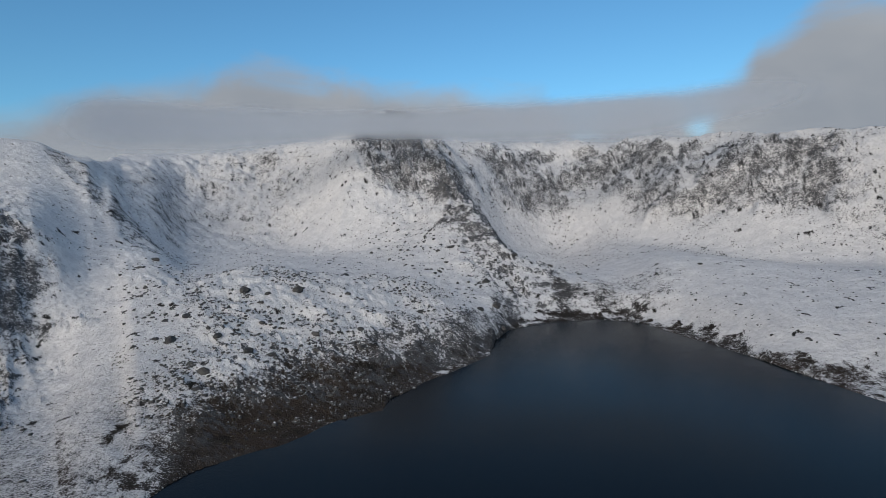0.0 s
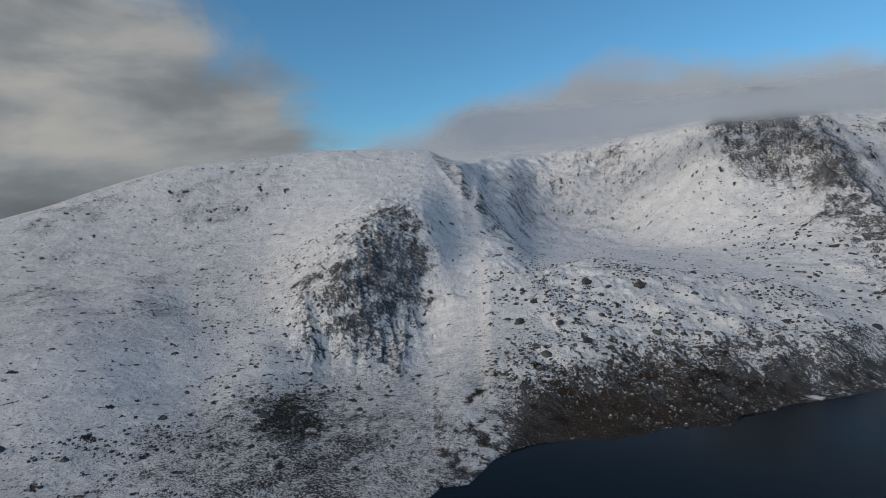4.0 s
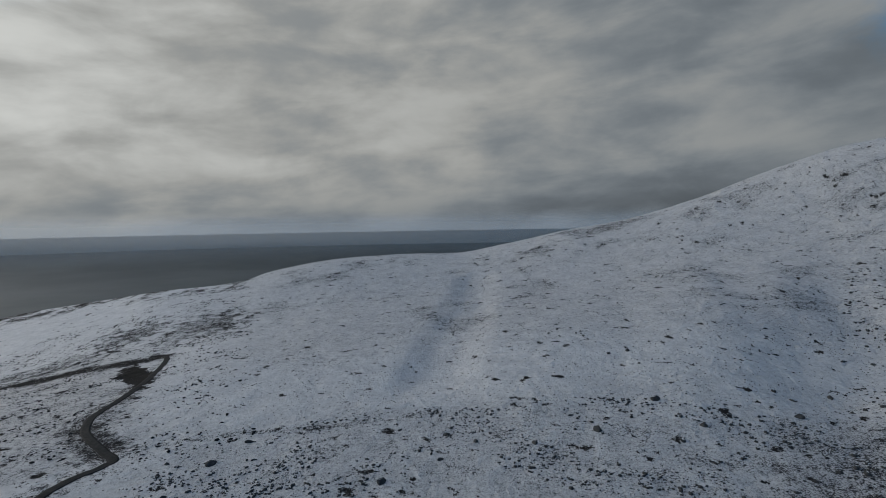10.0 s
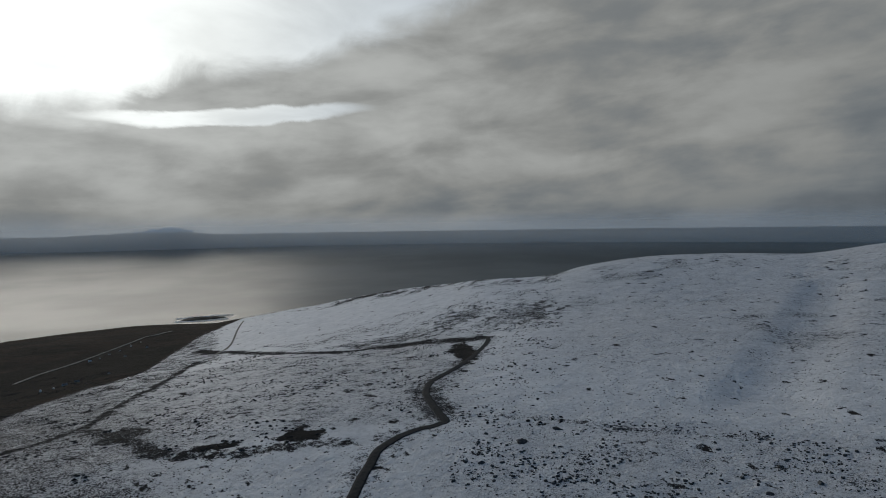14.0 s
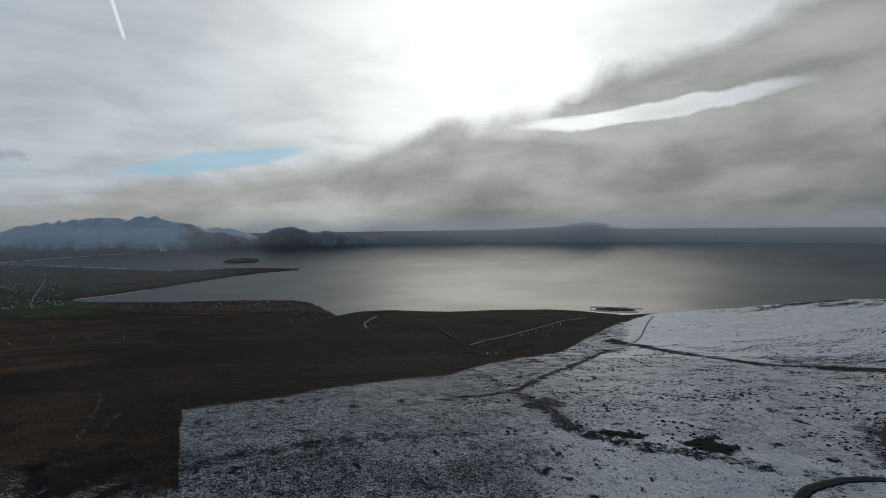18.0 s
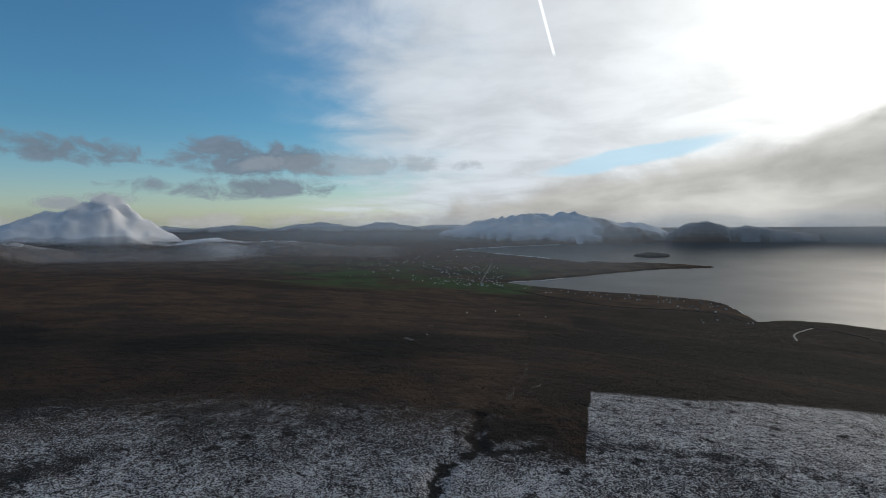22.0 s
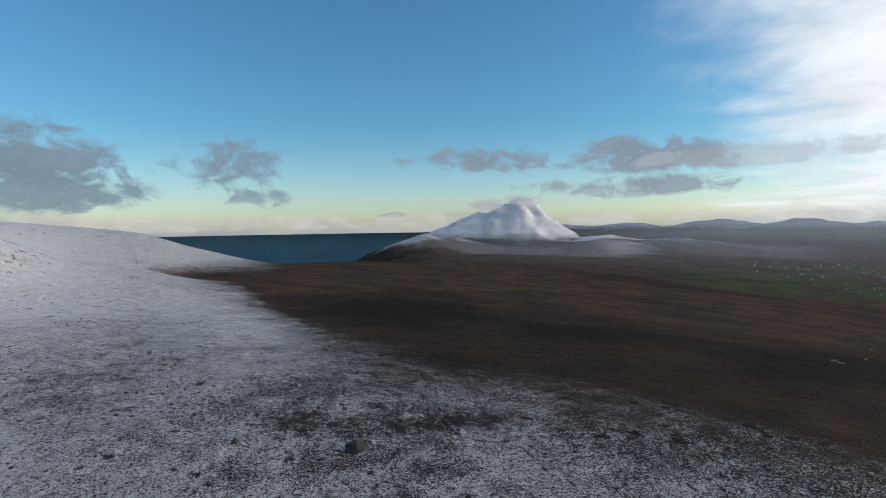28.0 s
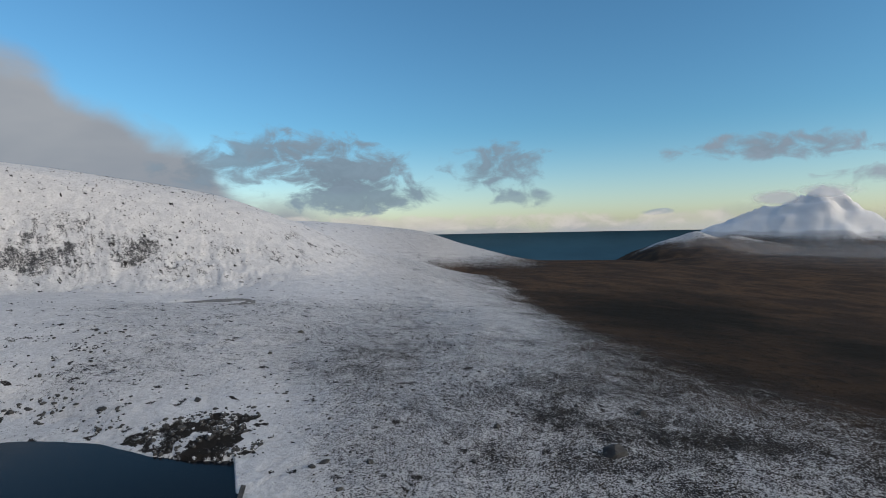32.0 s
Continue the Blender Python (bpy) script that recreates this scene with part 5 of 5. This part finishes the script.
# ---- pale stones along the burn and scattered on the moor ----
BURN_STONES = [(204.5, 268), (204.0, 283), (203.2, 312), (202.6, 347), (202.4, 404)]
BURN_STONES_SIDE = [(202.8, 277), (201.8, 294), (201.0, 318)]
pale = []
for run_, count in ((BURN_STONES, 60), (BURN_STONES_SIDE, 26)):
    track_ = rounded(flat(run_), 10)
    for q in rs.uniform(0, len(track_) - 1.001, count):
        p = track_[int(q)] + (track_[int(q) + 1] - track_[int(q)]) * (q % 1) + rs.normal(0, 0.9, 2)
        pale.append((math.degrees(math.atan2(-p[0], p[1])) % 360, math.hypot(*p), rs.uniform(0.25, 0.62)))
for b, r in ((215.1, 562), (214.8, 556), (214.3, 547), (212.8, 637), (212.5, 802), (210.1, 1031)):
    pale += [(b + rs.uniform(-0.3, 0.3), r * rs.uniform(0.985, 1.015), rs.uniform(0.8, 1.7)) for _ in range(5)]
scatter("stones", pale, ico, ico_f, M_PALE, "pale stones beside a moorland stream", "stones", seed=26)


# ---- road, tracks ----
def ribbon(name, line, width, lift, mat, label, category, per=10, thick=0.25):
    pts = rounded(flat(line), per)
    d = np.gradient(pts, axis=0)
    side = np.stack([-d[:, 1], d[:, 0]], -1) / np.hypot(d[:, 0], d[:, 1])[:, None]
    rows = []
    for q in (-1.0, -0.98, -0.5, 0.0, 0.5, 0.98, 1.0):
        p = pts + side * width / 2 * q
        r = np.hypot(p[:, 0], p[:, 1])
        b = np.degrees(np.arctan2(-p[:, 0], p[:, 1])) % 360
        rows.append((b, r))
    mid = ground_z(*rows[3])
    zs = np.maximum.reduce([ground_z(b, r) for b, r in rows[1:-1]])
    z = np.convolve(np.pad((zs + mid) / 2, 2, mode="edge"), np.ones(5) / 5, mode="valid") + lift
    grid = np.stack([bend(b, r, z + (-thick * 3 if i in (0, 6) else 0.04 * (1 - abs(i - 3) / 3))) for i, (b, r) in enumerate(rows)], 0)
    ob = new(name, sheet_mesh(name, grid, False))
    ob.data.materials.append(mat)
    return tagged(ob, label, category, kind="structure")


ribbon("road", ROAD, 4.2, 0.14, M_ROAD, "narrow dark tarmac road winding through snow", "road", thick=0.08)
ribbon("track_1", TRACK, 3.0, 0.5, M_TRACK, "pale track down to the coast", "track")
ribbon("track_2", LANE, 3.2, 0.6, M_TRACK, "pale lane across the brown moor", "track")
ribbon("track_3", LANE_END, 3.6, 0.6, M_TRACK, "short pale lane on the moor", "track")
ribbon("road_2", STREET, 6.0, 1.5, M_TRACK, "pale village street", "road")
ribbon("road_3", COAST_ROAD, 3.2, 0.9, M_ROAD, "coast road past scattered houses", "road")


# ---- dam at the lake's outlet ----
dam = tagged(new("dam_wall"), "low grey stone dam wall at the lake's edge", "dam")
p0, _ = spot(297.6, 214)
p1, _ = spot(302.5, 132)
p0.z = p1.z = 0.0
dam.location = p0
run = p1 - p0
ang_ = math.atan2(run.y, run.x)
length = run.length


def box_bm(x0, x1, y0, y1, z0, z1, bevel=0.05):
    bm = bmesh.new()
    bmesh.ops.create_cube(bm, size=1.0)
    for v in bm.verts:
        v.co = Vector(((x0 + x1) / 2 + v.co.x * (x1 - x0), (y0 + y1) / 2 + v.co.y * (y1 - y0), (z0 + z1) / 2 + v.co.z * (z1 - z0)))
    if bevel:
        bmesh.ops.bevel(bm, geom=bm.edges[:], offset=bevel, segments=1, affect="EDGES")
    return bm


dam.rotation_euler = (0, 0, ang_)
part("facing", box_bm(0, length, -0.7, 0.7, -3.0, 0.35), M_WALL, dam)
for i in range(int(length / 2.5)):
    part("coping_stone", box_bm(i * 2.5 + 0.03, i * 2.5 + 2.47, -0.85, 0.85, 0.35, 0.6), M_WALL, dam)


# ---- houses ----
def house(long, deep, wall_h, roof_mat, label):
    h = tagged(new("house"), label, "house", "houses of the coastal village")
    part("wall", box_bm(-long / 2, long / 2, -deep / 2, deep / 2, -1.5, wall_h, 0), M_RENDER, h)
    bm = bmesh.new()
    e, rise = 0.35, deep * 0.42
    sec = [(-deep / 2 - e, wall_h - 0.1), (0, wall_h + rise), (deep / 2 + e, wall_h - 0.1), (deep / 2 + e, wall_h + 0.15), (0, wall_h + rise + 0.3), (-deep / 2 - e, wall_h + 0.15)]
    a = [bm.verts.new((-long / 2 - 0.2, y, z)) for y, z in sec]
    b = [bm.verts.new((long / 2 + 0.2, y, z)) for y, z in sec]
    for i in range(6):
        bm.faces.new((a[i], a[(i + 1) % 6], b[(i + 1) % 6], b[i]))
    bm.faces.new(a[::-1])
    bm.faces.new(b)
    part("roof", bm, roof_mat, h)
    bm = bmesh.new()
    for sx in (-1, 1):
        v = [bm.verts.new((sx * (long / 2 - 0.02), y, z)) for y, z in ((-deep / 2, wall_h - 0.05), (deep / 2, wall_h - 0.05), (0, wall_h + rise))]
        bm.faces.new(v if sx > 0 else v[::-1])
    part("gable", bm, M_RENDER, h)
    for sx in (-1, 1):
        part("chimney", box_bm(sx * (long / 2 - 0.9) - 0.4, sx * (long / 2 - 0.9) + 0.4, -0.35, 0.35, wall_h + rise - 0.4, wall_h + rise + 1.2, 0), M_RENDER, h)
    for x in (-long * 0.32, long * 0.32):
        part("window", box_bm(x - 0.6, x + 0.6, -deep / 2 - 0.05, -deep / 2 + 0.05, 0.9, 2.1, 0), M_GLASS, h)
    part("door", box_bm(-0.5, 0.5, -deep / 2 - 0.06, -deep / 2 + 0.06, -0.2, 2.05, 0), M_DOOR, h)
    return h


kinds = [house(12, 7, 3.0, M_SLATE, "white-rendered cottage with a dark slate roof"), house(14, 8, 4.8, M_SLATE, "two-storey white house with a slate roof"),
         house(11, 6.5, 2.9, M_SNOWROOF, "white cottage with a snow-covered roof"), house(18, 9, 3.6, M_SLATE, "long low white building with a slate roof")]
homes = []
for n, b0, b1, r0, r1 in ((150, 204.8, 212.5, 2480, 3700), (70, 205.0, 221.5, 2600, 5000), (34, 187, 203.5, 0.90, 0.975), (22, 183, 189, 0.86, 0.965), (14, 208, 220, 3400, 5200), (8, 178, 186, 1500, 1800)):
    for _ in range(n):
        b = rnd.uniform(b0, b1)
        if r0 < 2:
            coast = float(np.interp(b, [182, 185, 190, 196.5, 201, 204.6], [1990, 2219, 2310, 2395, 2540, 2762]))
            r = coast * rnd.uniform(r0, r1)
        else:
            r = r0 + (r1 - r0) * rnd.random() ** 1.3
        homes.append((b, r))
row_b, row_r = (161.6, 160.85, 160.1, 159.3, 158.4, 157.6, 157.1, 158.9), (938, 962, 1000, 1034, 1076, 1118, 1030, 945)
homes += list(zip(row_b, row_r)) + [(165.2, 640), (164.3, 656), (163.5, 678), (162.6, 706), (160.2, 748), (208.6, 1330), (205.6, 1420), (203.1, 1365), (200.4, 1330)]
used = []
for i, (b, r) in enumerate(homes):
    p, k = spot(b, r)
    if any((p - q).length < 16 * k for q in used) or p.z < EYE_Z + (SEA_Z + 2 - EYE_Z) * k:
        continue
    used.append(p)
    turn = radians(b) + rnd.choice((0.3, 0.3, 1.7, 0.9)) + rnd.uniform(-0.2, 0.2)
    m = Matrix.Translation(p) @ Matrix.Rotation(turn, 4, "Z") @ Matrix.Scale(k * rnd.uniform(0.55, 0.85) * (0.6 if r < 1600 else 1.0), 4)
    kind = kinds[i % 4] if i < 4 else kinds[rnd.choice((0, 0, 1, 2, 2, 3))]
    if i < 4:
        kind.matrix_world = m
    else:
        copy_thing(kind, m)


# ---- islands, surf ----
def island(name, bc, rc, wb, wr, height, mat, label, seed, power=0.5, lean=0.0, nb=60, nr=16):
    b, r = np.meshgrid(np.linspace(bc - wb, bc + wb, nb), np.linspace(rc - wr, rc + wr, nr))
    q = np.hypot((b - bc) / wb, (r - rc) / wr)
    x = (b - bc) / wb
    n = fbm(b * 40 / wb + seed * 13, r * 40 / wr, 22, 5, 0.55)
    h = height * np.clip(1 - q + 0.25 * n, 0, 1.2) ** power * (1 + lean * x) * (0.85 + 0.5 * n)
    z = np.where(q > 0.97, SEA_Z - 4, SEA_Z - 4 + np.maximum(h, 0) * smooth(q, 1.0, 0.9) + 2)
    ob = new(name, sheet_mesh(name, bend(b, r, z), False))
    ob.data.materials.append(mat)
    return tagged(ob, label, "island")


def far_land_material():
    m, t, b = material("far_island")
    co = place(t)
    n = grain(t, co, 0.02, 5, 0.6)
    sp = t.nodes.new("ShaderNodeSeparateXYZ")
    t.links.new(co, sp.inputs[0])
    c = blend(t, step(t, n, 0.4, 0.6), (0.035, 0.036, 0.036), (0.07, 0.068, 0.06))
    c = blend(t, step(t, calc(t, "ADD", sp.outputs[2], calc(t, "MULTIPLY", n, 26.0)), 66.0, 76.0), c, (0.74, 0.76, 0.79))
    put(t, c, b.inputs["Base Color"])
    b.inputs["Roughness"].default_value = 0.9
    return m


M_FARISLE = far_land_material()
island("island", 152.3, 1975, 2.3, 34, 9, M_ISLE, "low dark rock islet ringed by surf", 1)
island("island", 190.1, 5150, 1.75, 260, 36, M_ISLE, "small dark grassy island in the bay", 2, 0.4)
island("island", 195.4, 4260, 1.1, 70, 12, M_ISLE, "low rocky point off the spit", 3)
island("island", 157.0, 20500, 7.4, 1800, 235, M_FARISLE, "distant island with a snow-topped hill", 4, 0.55)
island("island", 155.6, 20500, 3.0, 1300, 420, M_FARISLE, "snow-capped top of a distant island", 5, 0.5, -0.2)
island("island", 117.2, 9300, 1.15, 160, 55, M_ISLE, "flat dark islet far out at sea", 6, 0.15)


def surf(line, width, label, per=8):
    pts = rounded(np.array(line, float), per)
    b, r = pts[:, 0], pts[:, 1]
    grid, k = [], []
    for q, a in ((-0.6, 0.0), (-0.25, 0.85), (0.0, 1.0), (0.4, 0.6), (1.0, 0.0)):
        grid.append(bend(b, r + q * width * (1 + 0.4 * np.sin(b * 9)), np.full(b.shape, SEA_Z + 0.8)))
        k.append(np.full(b.shape, a))
    k = np.array(k)
    me = sheet_mesh("surf", np.stack(grid, 0), False, [("thick", np.stack([k, 0.9 * np.ones_like(k), k], -1))])
    ob = new("surf", me)
    me.materials.append(M_FOAM)
    return tagged(ob, label, "surf", kind="stuff")


surf([(182.2, 2010), (183.5, 2160), (185, 2240), (190, 2330), (196.5, 2415), (201, 2560), (203.6, 2680), (204.4, 2762), (203.4, 2830), (201, 2885), (198.5, 3020)], 45, "white surf breaking on the near bay's beach")
surf([(200, 4620), (202.7, 4985), (207, 5640), (210.3, 5980), (210.6, 6150), (208.8, 6560), (204.2, 7150), (199, 7750)], 260, "pale surf along the far strand")
surf([(150.0, 1935), (152.3, 1925), (154.8, 1945)], 26, "white water round a rock islet")
surf([(149.5, 2012), (152.3, 2022), (154.6, 2008)], 22, "white water round a rock islet")
surf([(182.0, 1985), (183.0, 2060), (184.0, 2150)], 40, "surf on a rocky point")

# small tarn under the corrie face
tb, tr_ = np.meshgrid(np.linspace(296.8, 305.0, 40), np.linspace(536, 612, 12))
tarn = new("tarn", sheet_mesh("tarn", bend(tb, tr_, np.full(tb.shape, TARN_Z)), False))
tarn.data.materials.append(M_LAKE)
tagged(tarn, "small grey tarn under the snowy corrie face", "tarn", kind="structure")
